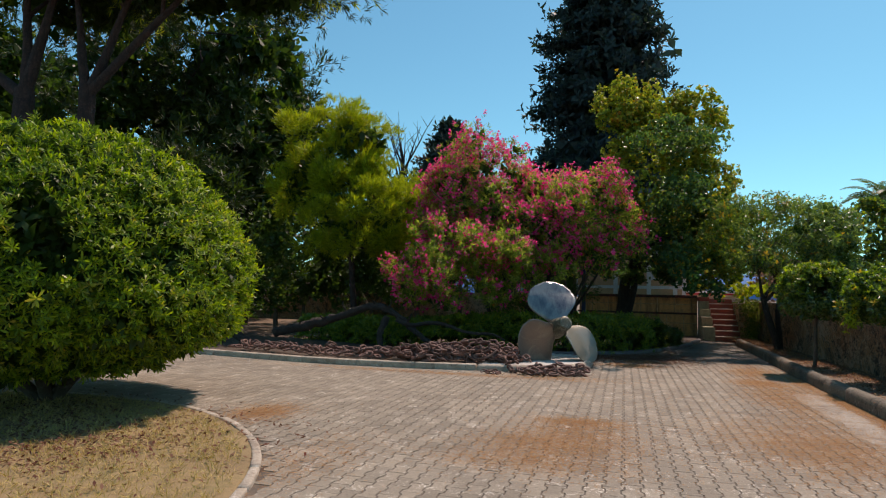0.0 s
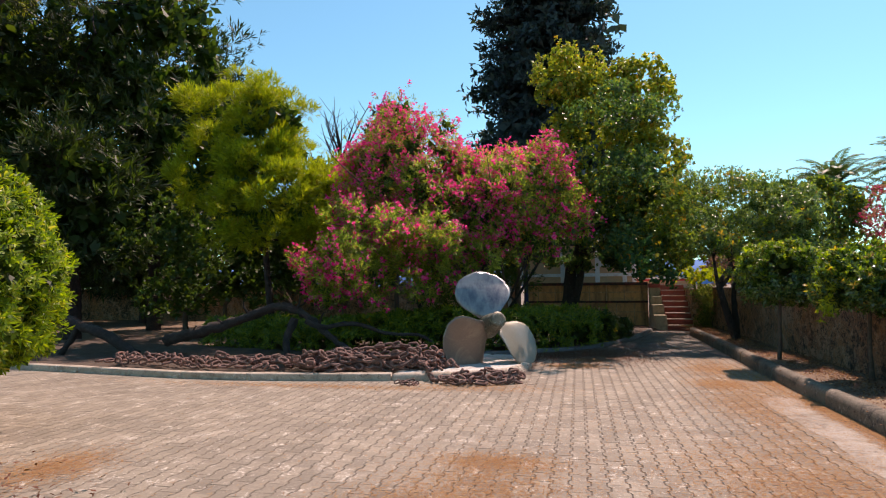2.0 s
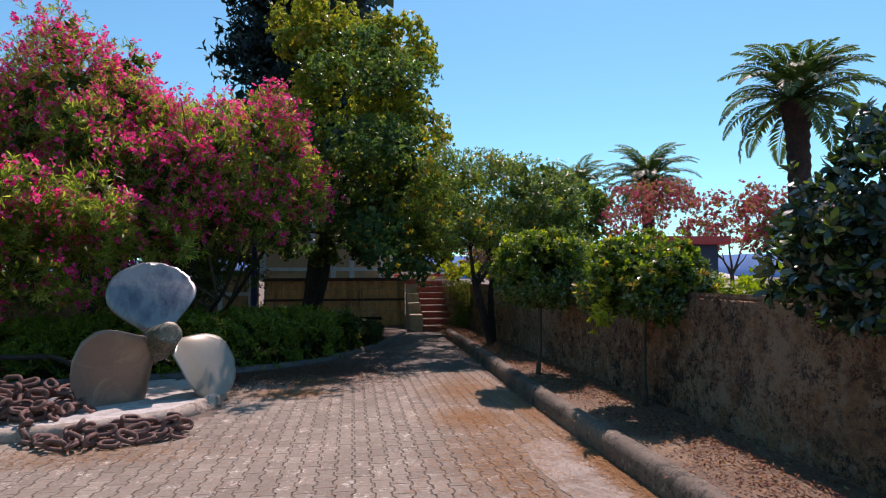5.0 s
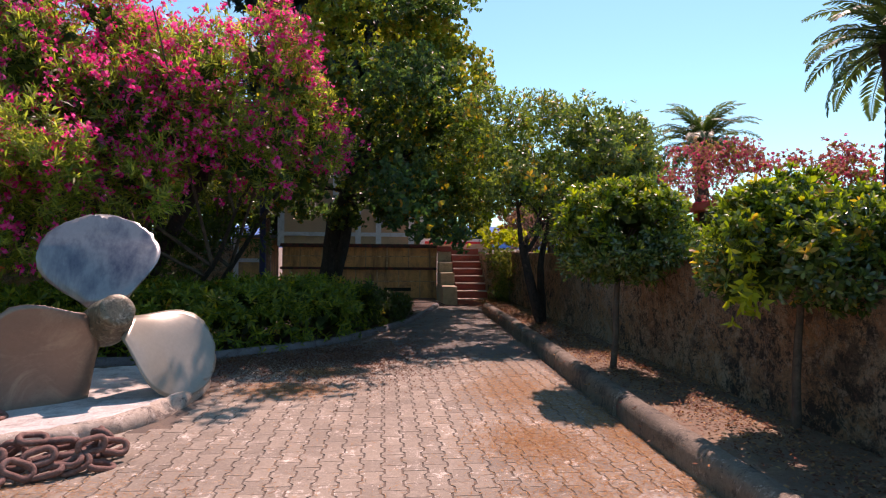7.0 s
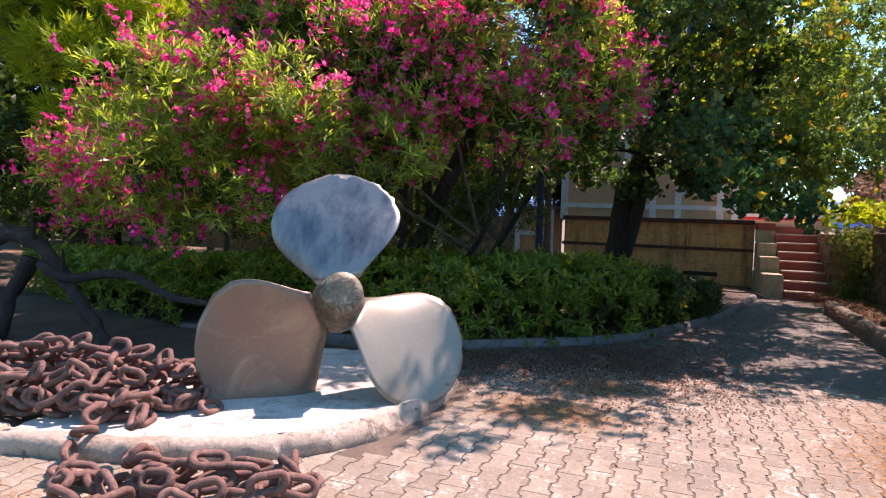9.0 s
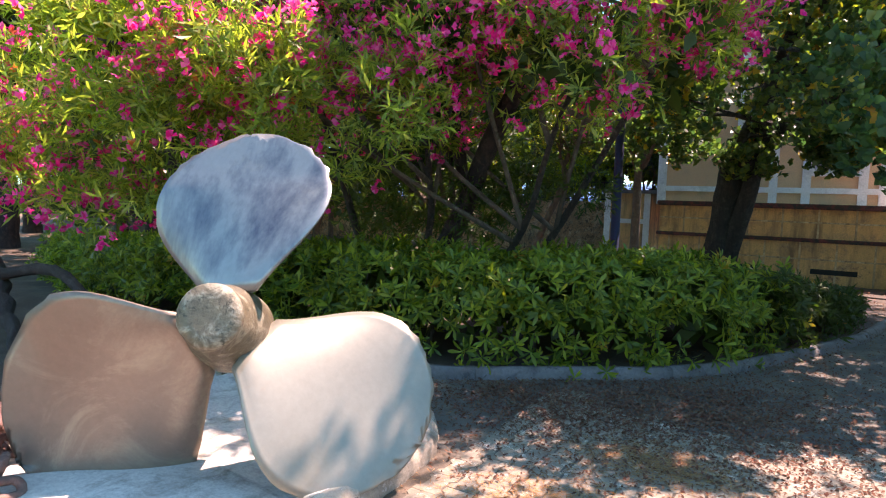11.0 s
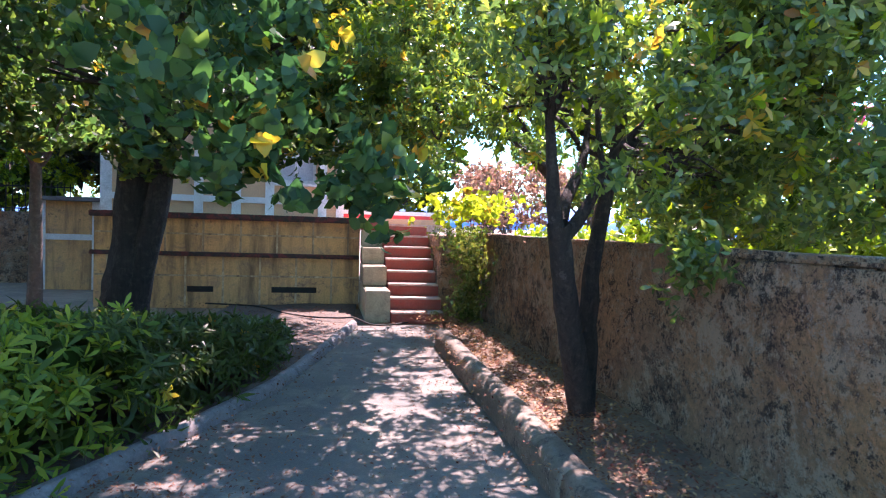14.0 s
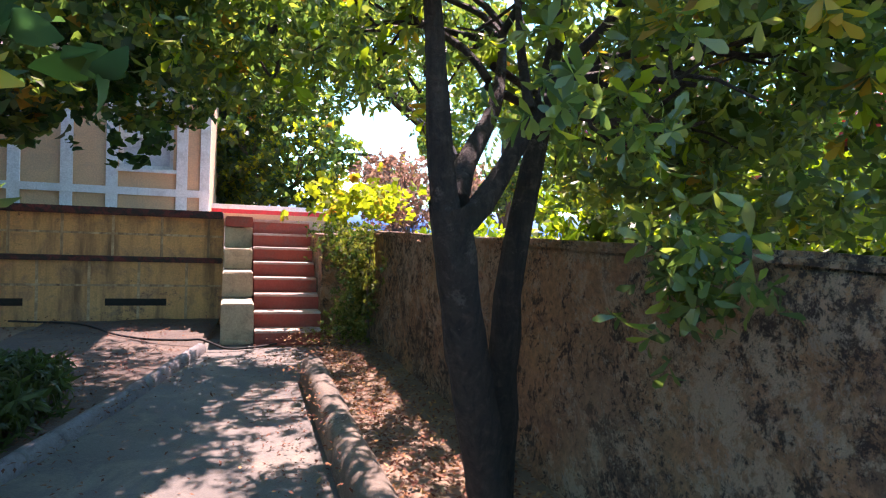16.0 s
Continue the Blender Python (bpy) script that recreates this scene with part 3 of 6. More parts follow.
for inset, z, rag in ((0.0, -0.05, 0.0), (-0.012, 0.02, 0.03), (-0.005, 0.065, 0.04), (0.012, 0.10, 0.05), (0.045, 0.122, 0.045), (0.10, 0.13, 0.03)):
    loop = []
    for (x, y), (ix, iy) in zip(pad, inward):
        n1, n2 = noise.noise(Vector((x * 4, y * 4, z * 6))), noise.noise(Vector((x * 14, y * 14, z * 20)))
        chip = max(0.0, noise.noise(Vector((x * 7, y * 7, 3.0))) - 0.15) * 0.16 if z > 0.05 else 0.0
        o = inset + rag * (0.5 * n1 + 0.5 * n2) + chip
        loop.append(bm.verts.new((x + ix * o + 1.6, y + iy * o - 13.4, z - 0.25 * chip + rag * 0.2 * n2)))
    rings.append(loop)
for r0, r1 in zip(rings, rings[1:]):
    for n in range(len(r0)):
        bm.faces.new((r0[n], r0[(n + 1) % len(r0)], r1[(n + 1) % len(r0)], r1[n]))
slab = bmesh.new()
slab.faces.new([slab.verts.new(v.co) for v in rings[-1]])
bmesh.ops.triangulate(slab, faces=slab.faces[:])
part("slab", slab, M_WHITE_KERB, thing, "pale whitewashed top")
part("broken_edge", bm, M_TANKERB, thing, "rough chipped concrete rim", smooth=True)

# ---- boundary wall ----
face = [(4.47, z) for z in np.arange(-0.05, 1.371, 0.0355)]
cut = np.array(face + [(4.65, 1.37), (4.82, 1.37), (4.82, 0.6), (4.82, -0.05)])
ys = np.concatenate([np.arange(-8, 4, 0.15), np.arange(4, 23, 0.045), np.arange(23, 25.01, 0.1)])
wv = np.array([(x, y, z) for y in ys for x, z in cut])


def pitted(p):
    """How far old render bulges and has crumbled away at a place."""
    q = Vector(p)
    crumb = max(0.0, noise.noise(q * 5.5) + 0.35 * noise.noise(q * 15.0) - 0.12)
    return 0.035 * noise.noise(q * 1.7) + 0.014 * noise.noise(q * 8.0) + 0.011 * noise.noise(q * 21.0) - 0.045 * min(crumb, 0.5)


near = wv[:, 0] < 4.5
wv[near, 0] -= np.array([pitted(p) for p in wv[near]])
m, n = len(cut), len(ys)
i, j = np.meshgrid(np.arange(n - 1), np.arange(m - 1), indexing="ij")
wq = np.stack([i * m + j, i * m + j + 1, (i + 1) * m + j + 1, (i + 1) * m + j], -1).reshape(-1, 4)
wall_e = tagged(link_mesh("wall_east", mesh_arrays("wall_east", wv, wq, 1), M_STONEWALL), "old rough rendered garden wall with black stains", "wall", "", "structure")
bm = box(4.475, 4.815, -8, 25.0, 1.36, 1.42, 0.02)
bmesh.ops.subdivide_edges(bm, edges=[e for e in bm.edges if e.calc_length() > 3], cuts=90)
jitter(bm, 0.02, 4.0)
part("coping", bm, M_STONEWALL, wall_e, "worn pale concrete coping")

# ---- stairs, terrace, building ----
RISER, TREAD, Y0 = 0.19, 0.27, 23.65
stairs = base("garden_stairs", (3.65, 24.0, 0), "red painted concrete garden steps with pale treads", "stairs", "", "structure")
for k in range(8):
    y = Y0 + k * TREAD
    bm = box(3.18 - 3.65, 3.99 - 3.65, y - 24.0, y - 24.0 + TREAD + 0.1, k * RISER - 0.05 if k == 0 else 0, (k + 1) * RISER - 0.03)
    part("riser", bm, M_REDSTEP, stairs)
    bm = box(3.18 - 3.65, 3.99 - 3.65, y - 24.02, y - 24.0 + TREAD, (k + 1) * RISER - 0.03, (k + 1) * RISER, 0.008)
    part("tread", jitter(bm, 0.006, 7.0, k), M_TREAD, stairs, "pale tread")
flank = jitter(box(4.0 - 3.65, 4.44 - 3.65, 0.05, 2.0, -0.05, 1.36, 0.02), 0.012, 4)
part("flank_wall", flank, M_STONEWALL, stairs, "stained render flank wall")
post = base("stair_post", (2.98, 24.2, 0), "stepped pier of sandy tufa blocks beside the steps", "pier", "", "structure")
for k, (y, h) in enumerate([(23.75, 0.5), (24.4, 0.83), (24.95, 1.11), (25.35, 1.41)]):
    bm = box(2.79 - 2.98, 3.17 - 2.98, y - 24.2, 25.6 - 24.2, (0, 0.5, 0.83, 1.11)[k], h, 0.015)
    part("block", jitter(bm, 0.012, 5, k), M_BLOCK, post)
bm = box(2.80 - 2.98, 3.17 - 2.98, 25.3 - 24.2, 25.9 - 24.2, 1.41, 1.56, 0.01)
part("capping", bm, M_REDSTEP, post, "red painted capping")

terrace = base("terrace", (0.5, 25.6, 0), "ochre rendered terrace wall with dark red string courses", "terrace", "", "structure")
part("retaining_wall", jitter(box(-2.15, 2.28, 0, 0.3, -0.05, 1.53), 0.0), M_OCHRE, terrace)
part("string_course", jitter(box(-2.2, 2.27, -0.08, 0.05, 0.87, 0.945, 0.012), 0.008, 4), M_DARKRED, terrace, "dark red ledge")
part("coping", jitter(box(-2.2, 2.27, -0.13, 0.32, 1.51, 1.61, 0.015), 0.012, 4), M_DARKRED, terrace, "weathered dark red coping")
part("floor_slab", box(-2.15, 3.9, 0.3, 8, 1.40, 1.535), M_TREAD, terrace, "pale terrace paving")
for z0, z1, zs in ((0.0, 0.88, (0.52,)), (0.945, 1.53, (1.24,))):
    for x in np.arange(-1.95, 2.2, 0.62):
        part("joint_line", box(x + z0 * 0.3, x + z0 * 0.3 + 0.035, -0.004, 0.01, z0, z1), M_PALEJOINT, terrace, "pale mortar line")
    for z in zs:
        part("joint_line", box(-2.14, 2.27, -0.0045, 0.01, z, z + 0.03), M_PALEJOINT, terrace, "pale mortar line")
# vents are flat dark strips: the shade inside the slots is their colour
for x0, x1 in ((0.75, 1.53), (-0.66, -0.23)):
    part("vent", box(x0, x1, -0.006, 0.02, 0.25, 0.35), M_DARK, terrace, "narrow dark vent slot")

house = base("garden_house", (0.5, 27.0, 1.535), "pink and ochre rendered house with white pilasters", "house")
H = 4.2


def hbox(x0, x1, y0, y1, z0, z1, bevel=0.0):
    return box(x0 - 0.5, x1 - 0.5, y0 - 27.0, y1 - 27.0, z0, z1, bevel)


# front wall in pieces round the window and the door opening
for x0, x1, z0, z1 in ((-2.0, 1.15, 0, H), (1.15, 1.95, 0, 0.75), (1.15, 1.95, 2.35, H), (1.95, 2.5, 0, H)):
    part("wall", hbox(x0, x1, 27.0, 27.3, z0, z1), M_PINK, house)
part("side_wall", hbox(2.2, 2.5, 27.3, 34, 0, H), M_PINK, house)
part("side_wall", hbox(-2.0, -1.7, 27.3, 34, 0, H), M_PINK, house)
part("back_wall", hbox(-2.0, 2.5, 34, 34.3, 0, H), M_PINK, house)
for x in (-2.02, -0.35, 0.35, 0.98, 2.0, 2.36):
    w = 0.17 if x > -2 else 0.2
    part("pilaster", hbox(x, x + w * (1 if x < 2.3 else 0.9), 26.965, 27.0, 0, H, 0.006), M_PALE, house, "white pilaster")
part("band", hbox(-2.02, 2.52, 26.955, 27.0, 0.32, 0.44, 0.006), M_PALE, house, "white horizontal band")
part("roof", jitter(hbox(-2.5, 3.0, 26.4, 34.8, H, H + 0.25, 0.03), 0.0), M_KERB, house, "flat overhanging roof")


def wbox(x0, x1, y0, y1, z0, z1, bevel=0.0):
    return box(x0 + 1.05, x1 + 1.05, y0 + 0.1, y1 + 0.1, z0 + 0.75, z1 + 0.75, bevel)


win = part("window", wbox(-0.34, 0.34, 0.02, 0.04, 0.06, 1.54), M_GLAREPANE, house, "white framed window with glare painted on its pane")
for x in (-0.4, -0.02, 0.34):
    part("window_frame", wbox(x, x + 0.06, -0.03, 0.05, 0, 1.6, 0.005), M_PALE, win)
for z in (0.0, 0.5, 1.0, 1.54):
    part("window_frame", wbox(-0.4, 0.4, -0.025, 0.05, z, z + 0.06, 0.005), M_PALE, win)
part("window_sill", wbox(-0.46, 0.46, -0.16, 0.05, -0.06, 0.0, 0.006), M_PALE, win)

hut = base("garden_hut", (-3.0, 28.3, 0), "low ochre rendered hut with white corner strips", "hut")
part("wall", box(-0.62, 0.55, 0, 1.5, -0.05, 1.8), M_OCHRE, hut)
for x in (-0.64, 0.40):
    part("corner_strip", box(x, x + 0.16, -0.02, 0, -0.05, 1.8, 0.004), M_PALE, hut, "white painted strip")
part("band", box(-0.48, 0.40, -0.02, 0, 1.0, 1.12, 0.004), M_PALE, hut, "white painted strip")
part("roof", jitter(box(-0.72, 1.0, -0.12, 1.7, 1.8, 1.89, 0.01), 0.02, 3), M_KERB, hut, "thin weathered roof slab")
bm = box(-40, -3.5, 29.6, 29.95, -0.05, 1.55)
bmesh.ops.subdivide_edges(bm, edges=[e for e in bm.edges if e.calc_length() > 3], cuts=60)
tagged(part("wall_north", jitter(bm, 0.05, 1.5), M_STONEWALL), "low stained render boundary wall under the trees", "wall", "", "structure")

rail = base("wall_railing", (-6.4, 29.78, 1.5), "thin dark iron railing along the top of the far wall", "railing")
for z in (0.12, 0.62):
    part("rail", box(-2.9, 2.9, -0.012, 0.012, z, z + 0.03), M_DARK, rail)
bar = part("bar", box(-0.009, 0.009, -0.009, 0.009, 0.0, 0.72), M_DARK, rail)
bar.location.x = -2.85
for k in range(1, 44):
    again = new("bar", bar.data)
    again.parent, again.location = rail, (-2.85 + k * 0.132, 0, 0)


# ---- propeller ----
def propeller():
    thing = base("ship_propeller", (-1.281, 13.562, 0.82), "large three-bladed weathered bronze ship propeller on a pad", "propeller")
    axis = Vector((0.555, -0.755, 0.35)).normalized()
    up = (Vector((0, 0, 1)) - axis * axis.z).normalized()
    side = axis.cross(up)
    R, W, W0, UM = 1.11, 0.525, 0.185, 0.5
    nu, nv = 26, 22
    for k in range(3):
        a = radians((0, 120, -120)[k])
        rad = up * math.cos(a) + side * math.sin(a)
        tan = axis.cross(rad)
        sag = math.copysign(0.09, tan.z) if k == 1 else 0.0
        bm = bmesh.new()
        grid = {}
        for i in range(nu + 1):
            u = math.sin(i / nu * math.pi / 2)
            wide = W * (1.10 if k == 1 else 1.0)
            w = W0 + (wide - W0) * math.sin(math.pi / 2 * u / UM) ** 1.2 if u < UM else max(0.02, wide * math.sqrt(max(0.0, 1 - ((u - UM) / (1 - UM)) ** 2)))
            r = 0.16 + (R - 0.16) * u
            pitch = 0.66 + (0.303 - 0.66) * min(1, u * 1.5)
            for j in range(nv + 1):
                s = j / nv * 2 - 1
                rim = max(abs(s), u) > 0.93
                nick = 0.02 * noise.noise(Vector((k * 7 + 9 * s, 19 * u, 3.0))) if rim else 0.0
                c = s * (w + nick) + sag * u
                thick = (0.07 * (1 - u) ** 1.5 + 0.016) * max(0.25, 1 - s**4)
                face = axis * math.cos(pitch) + tan * math.sin(pitch)
                mid = rad * (r + nick) + (axis * math.sin(pitch) - tan * math.cos(pitch)) * c + face * 0.038 * (c / 0.55) ** 2 * u - axis * 0.175 * u
                # tip bent forward to take the sun: the lit strip is put in by shape
                if k == 1:
                    mid += axis * 0.35 * max(0.0, u - 0.68) ** 1.5
                mid += face * 0.012 * noise.noise(Vector((k * 3 + c * 2.2, r * 2.2, 0.5)))
                grid[0, i, j] = bm.verts.new(mid - face * thick / 2)
                grid[1, i, j] = bm.verts.new(mid + face * thick / 2)
        for n in (0, 1):
            for i in range(nu):
                for j in range(nv):
                    bm.faces.new([grid[n, i, j], grid[n, i + 1, j], grid[n, i + 1, j + 1], grid[n, i, j + 1]])
        for i in range(nu):
            for j in (0, nv):
                bm.faces.new([grid[0, i, j], grid[0, i + 1, j], grid[1, i + 1, j], grid[1, i, j]])
        for j in range(nv):
            for i in (0, nu):
                bm.faces.new([grid[0, i, j], grid[0, i, j + 1], grid[1, i, j + 1], grid[1, i, j]])
        part("blade", bm, (M_PROP, M_SHADEBRONZE, M_CREAM)[k], thing, ("grey weathered blade with painted shadow streaks", "brown blade with shade in its colour", "pale cream blade")[k], smooth=True)
    # hub: a short barrel with a blunt, slightly domed end and a raised collar
    prof = [(-0.26, 0.06), (-0.26, 0.19), (-0.16, 0.21), (0.0, 0.2), (0.12, 0.178), (0.22, 0.152), (0.275, 0.138), (0.285, 0.146), (0.32, 0.146), (0.335, 0.138), (0.34, 0.09), (0.342, 0.04)]
    bm = bmesh.new()
    seg = 36
    rings = [[bm.verts.new(axis * h + (up * math.cos(2 * math.pi * n / seg) + side * math.sin(2 * math.pi * n / seg)) * r) for n in range(seg)] for h, r in prof]
    for r0, r1 in zip(rings, rings[1:]):
        for n in range(seg):
            bm.faces.new([r0[n], r0[(n + 1) % seg], r1[(n + 1) % seg], r1[n]])
    bm.faces.new(rings[0])
    bm.faces.new(rings[-1])
    part("hub", jitter(bm, 0.012, 6), M_HUB, thing, "stained mossy bronze hub", smooth=True)
    return thing


propeller()


# ---- chains ----
def link_arrays(length=0.215, width=0.132, wire=0.0215, n=16, seg=7):
    h = (length - width) / 2
    path = []
    for k in range(n):
        a = 2 * math.pi * k / n
        x, y = math.cos(a) * (width / 2 - wire), math.sin(a) * (width / 2 - wire)
        path.append((x, y + (h if y >= 0 else -h), 0))
    pts = np.array(path)
    t = unit(np.roll(pts, -1, 0) - np.roll(pts, 1, 0))
    b = np.tile([0, 0, 1.0], (n, 1))
    a = np.cross(t, b)
    ang = np.linspace(0, 2 * np.pi, seg, endpoint=False)
    v = pts[:, None] + wire * (np.cos(ang)[None, :, None] * a[:, None] + np.sin(ang)[None, :, None] * b[:, None])
    i, j = np.meshgrid(np.arange(n), np.arange(seg), indexing="ij")
    q = np.stack([i * seg + j, ((i + 1) % n) * seg + j, ((i + 1) % n) * seg + (j + 1) % seg, i * seg + (j + 1) % seg], -1).reshape(-1, 4)
    return v.reshape(-1, 3), q


LV, LQ = link_arrays()
LINK_MESH = mesh_arrays("link", LV, LQ, 1, None, True)
LINK_MESH.materials.append(M_CHAIN)


def chain(path_points, label, z_of, seed, size=1.0):
    """A heavy chain along a wandering line: each link stands across its neighbour."""
    rng = np.random.default_rng(seed)
    top = base("anchor_chain", (path_points[0][0], path_points[0][1], 0), label, "chain", "rusty anchor chains")
    pts = [Vector((*p, 0)) for p in path_points]
    step = 0.152 * size
    d, k = 0.0, 0
    dist = [0.0]
    for a, b in zip(pts, pts[1:]):
        dist.append(dist[-1] + (b - a).length)
    while d < dist[-1]:
        s = next(i for i in range(len(pts) - 1) if d <= dist[i + 1])
        p = pts[s].lerp(pts[s + 1], (d - dist[s]) / (dist[s + 1] - dist[s]))
        w = pts[s + 1] - pts[s]
        yaw = math.atan2(w.y, w.x) - math.pi / 2 + rng.normal() * 0.55
        roll = (0.25 if k % 2 else 1.15) + rng.normal() * 0.45
        z = z_of(p.x, p.y) + (0.035 if k % 2 else 0.075) * size + max(0, rng.normal() * 0.035)
        m = Matrix.Translation((p.x, p.y, z)) @ Matrix.Rotation(yaw, 4, "Z") @ Matrix.Rotation(rng.normal() * 0.28, 4, "X") @ Matrix.Rotation(roll, 4, "Y") @ Matrix.Scale(size, 4)
        ob = new("link", LINK_MESH)
        ob.parent = top
        ob.matrix_basis = Matrix.Translation(-top.location) @ m
        d += step
        k += 1
    return top


def coil(x0, x1, rows, seed, width):
    """A to-and-fro line over a heap, following the bed's front edge."""
    rng = np.random.default_rng(seed)
    out = []
    n = int((x1 - x0) / 0.35)
    for r in range(rows):
        xs = np.linspace(x0, x1, n)
        xs = xs if r % 2 == 0 else xs[::-1]
        for x in xs:
            out.append((x + rng.normal() * 0.07, front_y(x) + 0.22 + (r + 0.5) / rows * width + rng.normal() * 0.09))
    return out


def heap(h0, seed):
    def z(x, y):
        e = y - front_y(x)
        body = max(0.0, 1 - ((e - 0.75) / 0.75) ** 2)
        return 0.10 + h0 * body * (0.7 + 0.5 * noise.noise(Vector((x * 1.3 + seed, y * 1.7, 0))))
    return z


chain(coil(-4.2, -2.0, 6, 1, 1.0), "heap of rusty brown anchor chain on the bed", heap(0.05, 0), 11)
chain(coil(-4.4, -2.1, 5, 2, 1.0), "heap of rusty brown anchor chain on the bed", heap(0.26, 3), 12)
chain(coil(-8.5, -4.2, 4, 3, 0.9), "long run of rusty brown anchor chain on soil", heap(0.10, 5), 13)
chain(coil(-3.9, -2.3, 3, 4, 0.7), "heap of rusty brown anchor chain on the bed", heap(0.42, 8), 14)
flat = lambda x, y: 0.0 if y < front_y(x) - 0.02 else 0.12  # noqa: E731
chain([(-2.3, 12.5), (-2.1, 12.1), (-2.0, 11.85), (-1.7, 11.8), (-1.4, 11.7), (-1.2, 11.95), (-0.85, 12.0), (-0.65, 12.2), (-0.9, 12.35), (-1.25, 12.1), (-1.55, 12.0), (-1.8, 11.7), (-1.55, 11.55), (-1.15, 11.65), (-0.85, 11.8), (-0.55, 12.0)], "rusty anchor chain spilled over the kerb onto pavers", flat, 15)
chain([(-1.75, 12.15), (-1.5, 11.95), (-1.25, 11.8), (-1.0, 11.78), (-0.75, 11.88), (-0.6, 12.08), (-0.8, 12.2), (-1.05, 12.0), (-1.3, 11.92), (-1.5, 11.8)], "second length of rusty chain tangled on the pavers", lambda x, y: flat(x, y) + 0.07, 18)
chain([(-2.45, 11.42), (-2.3, 11.5), (-2.15, 11.58), (-2.3, 11.62), (-2.42, 11.52), (-2.25, 11.45), (-2.12, 11.5)], "small tangle of rusty chain on the pavers", lambda x, y: 0.0, 16, 0.5)


chain([(-2.6, 12.5), (-2.35, 12.7), (-2.1, 12.6), (-1.95, 12.85), (-1.78, 12.78), (-1.98, 12.68), (-2.2, 12.5), (-2.45, 12.4), (-2.2, 12.65), (-1.95, 12.75)], "rusty anchor chain end lying on the pale pad", lambda x, y: 0.13, 17)


# ---- plants ----
def round_shrub(name, centre, radii, foot, label, mats, n_lumps, lump, clusters, per, leaf, seed, trunk=0.05, category="shrub", group="", spread=(25, 75), low=-0.7, extra=(), shape=None, gaps=0.2, shoots=0.14, dense=7, boughs=16):
    rng = np.random.default_rng(seed)
    thing = base(name, foot, label, category, group)
    c, r = lumps(centre, radii, n_lumps, lump, rng, 0.8, low)
    p, a = on_lumps(c, r, clusters, rng, centre, 0.9, 0.3, 0.72, gaps, shoots)
    pieces = [(*sprays(p, a, per, leaf[0], leaf[1], spread, rng, shape=shape), 0)]
    for slot, share, ln, wd in extra:
        k = rng.random(len(p)) < (share(p) if callable(share) else share)
        pieces.append((*sprays(p[k] + a[k] * 0.02, a[k], per, ln, wd, spread, rng, shape=shape), slot))
    # dark fill leaves paint the shade within the crown
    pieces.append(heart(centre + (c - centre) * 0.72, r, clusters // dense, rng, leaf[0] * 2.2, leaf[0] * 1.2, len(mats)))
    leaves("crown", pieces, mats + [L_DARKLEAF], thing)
    f, ce = np.array(foot, float), np.array(centre, float)
    limbs = [(local(bent(f - (0, 0, 0.05), ce - (0, 0, radii[2] * 0.45), 7, rng, 0.02), thing), trunk, trunk * 0.7)]
    start = ce - (0, 0, radii[2] * 0.45)
    for k in range(min(len(c), boughs)):
        limbs.append((local(bent(start, c[k], 5, rng, 0.04), thing), trunk * 0.55, 0.008))
    wood("trunk", limbs[:1], M_BARK, thing, rng)
    tagged(wood("branchwork", limbs[1:], M_BARK, thing, rng, seg=6), "thin inner branches", "", "", "stuff")
    return thing


# the large clipped bush on the lawn
def clipped_bush(centre, radii, under, label, seed):
    """A clipped dome of leaf rosettes: an even outline, shallow hollows between the shoots, a flat underside."""
    rng = np.random.default_rng(seed)
    c = np.array(centre, float)
    thing = base("round_bush", (c[0], c[1], 0.03), label, "bush")

    def shell(n, depth):
        d = sphere_points(n, rng)
        size = np.stack([np.full(n, radii[0]), np.full(n, radii[1]), np.where(d[:, 2] > 0, radii[2], under)], 1)
        flat = np.hypot(d[:, 0], d[:, 1])
        full = (flat**2.6 + np.abs(d[:, 2]) ** 2.6) ** (-1 / 2.6)
        low = np.array([noise.noise(Vector(q) * 2.6) for q in d]) * 0.05 + np.array([noise.noise(Vector(q) * 8.0) for q in d]) * 0.085 + np.array([noise.noise(Vector(q) * 17.0) for q in d]) * 0.05
        full = np.where(d[:, 2] > 0, 1.0, full) * (1 + low) - depth
        return c + d * size * full[:, None], unit(d / size)

    p, a = shell(12800, rng.uniform(0, 0.06, 12800))
    hole = wild(p, rng, 3.6)
    keep = hole > np.quantile(hole, 0.06)
    p, a = p[keep], a[keep]
    a = unit(a + rng.normal(size=a.shape) * 0.28 + (0, 0, 0.45))
    pale = rng.random(len(p)) < 0.10
    pieces = [(*sprays(p[~pale], a[~pale], 8, 0.086, 0.022, (15, 85), rng, 0.15, 0.12, SPOON), 0), (*sprays(p[pale], a[pale], 8, 0.086, 0.022, (15, 80), rng, 0.15, 0.12, SPOON), 1)]
    # dark inner shell: the bush's inside shade is given by leaf colour
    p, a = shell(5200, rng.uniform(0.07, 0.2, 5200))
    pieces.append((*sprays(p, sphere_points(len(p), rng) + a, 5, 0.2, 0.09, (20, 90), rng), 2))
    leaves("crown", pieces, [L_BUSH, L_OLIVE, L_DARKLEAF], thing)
    foot = np.array(thing.location)
    stems = [(local(bent(foot - (0, 0, 0.05), c + (1.1 * math.cos(k * 1.3), 1.1 * math.sin(k * 1.3), -0.4), 6, rng, 0.05), thing), 0.09, 0.03) for k in range(5)]
    wood("stemwork", stems, M_BARK, thing, rng)


clipped_bush((-7.07, 6.35, 1.55), (2.4, 2.4, 2.02), 1.15, "large rounded bright green evergreen bush on dry grass", 21)

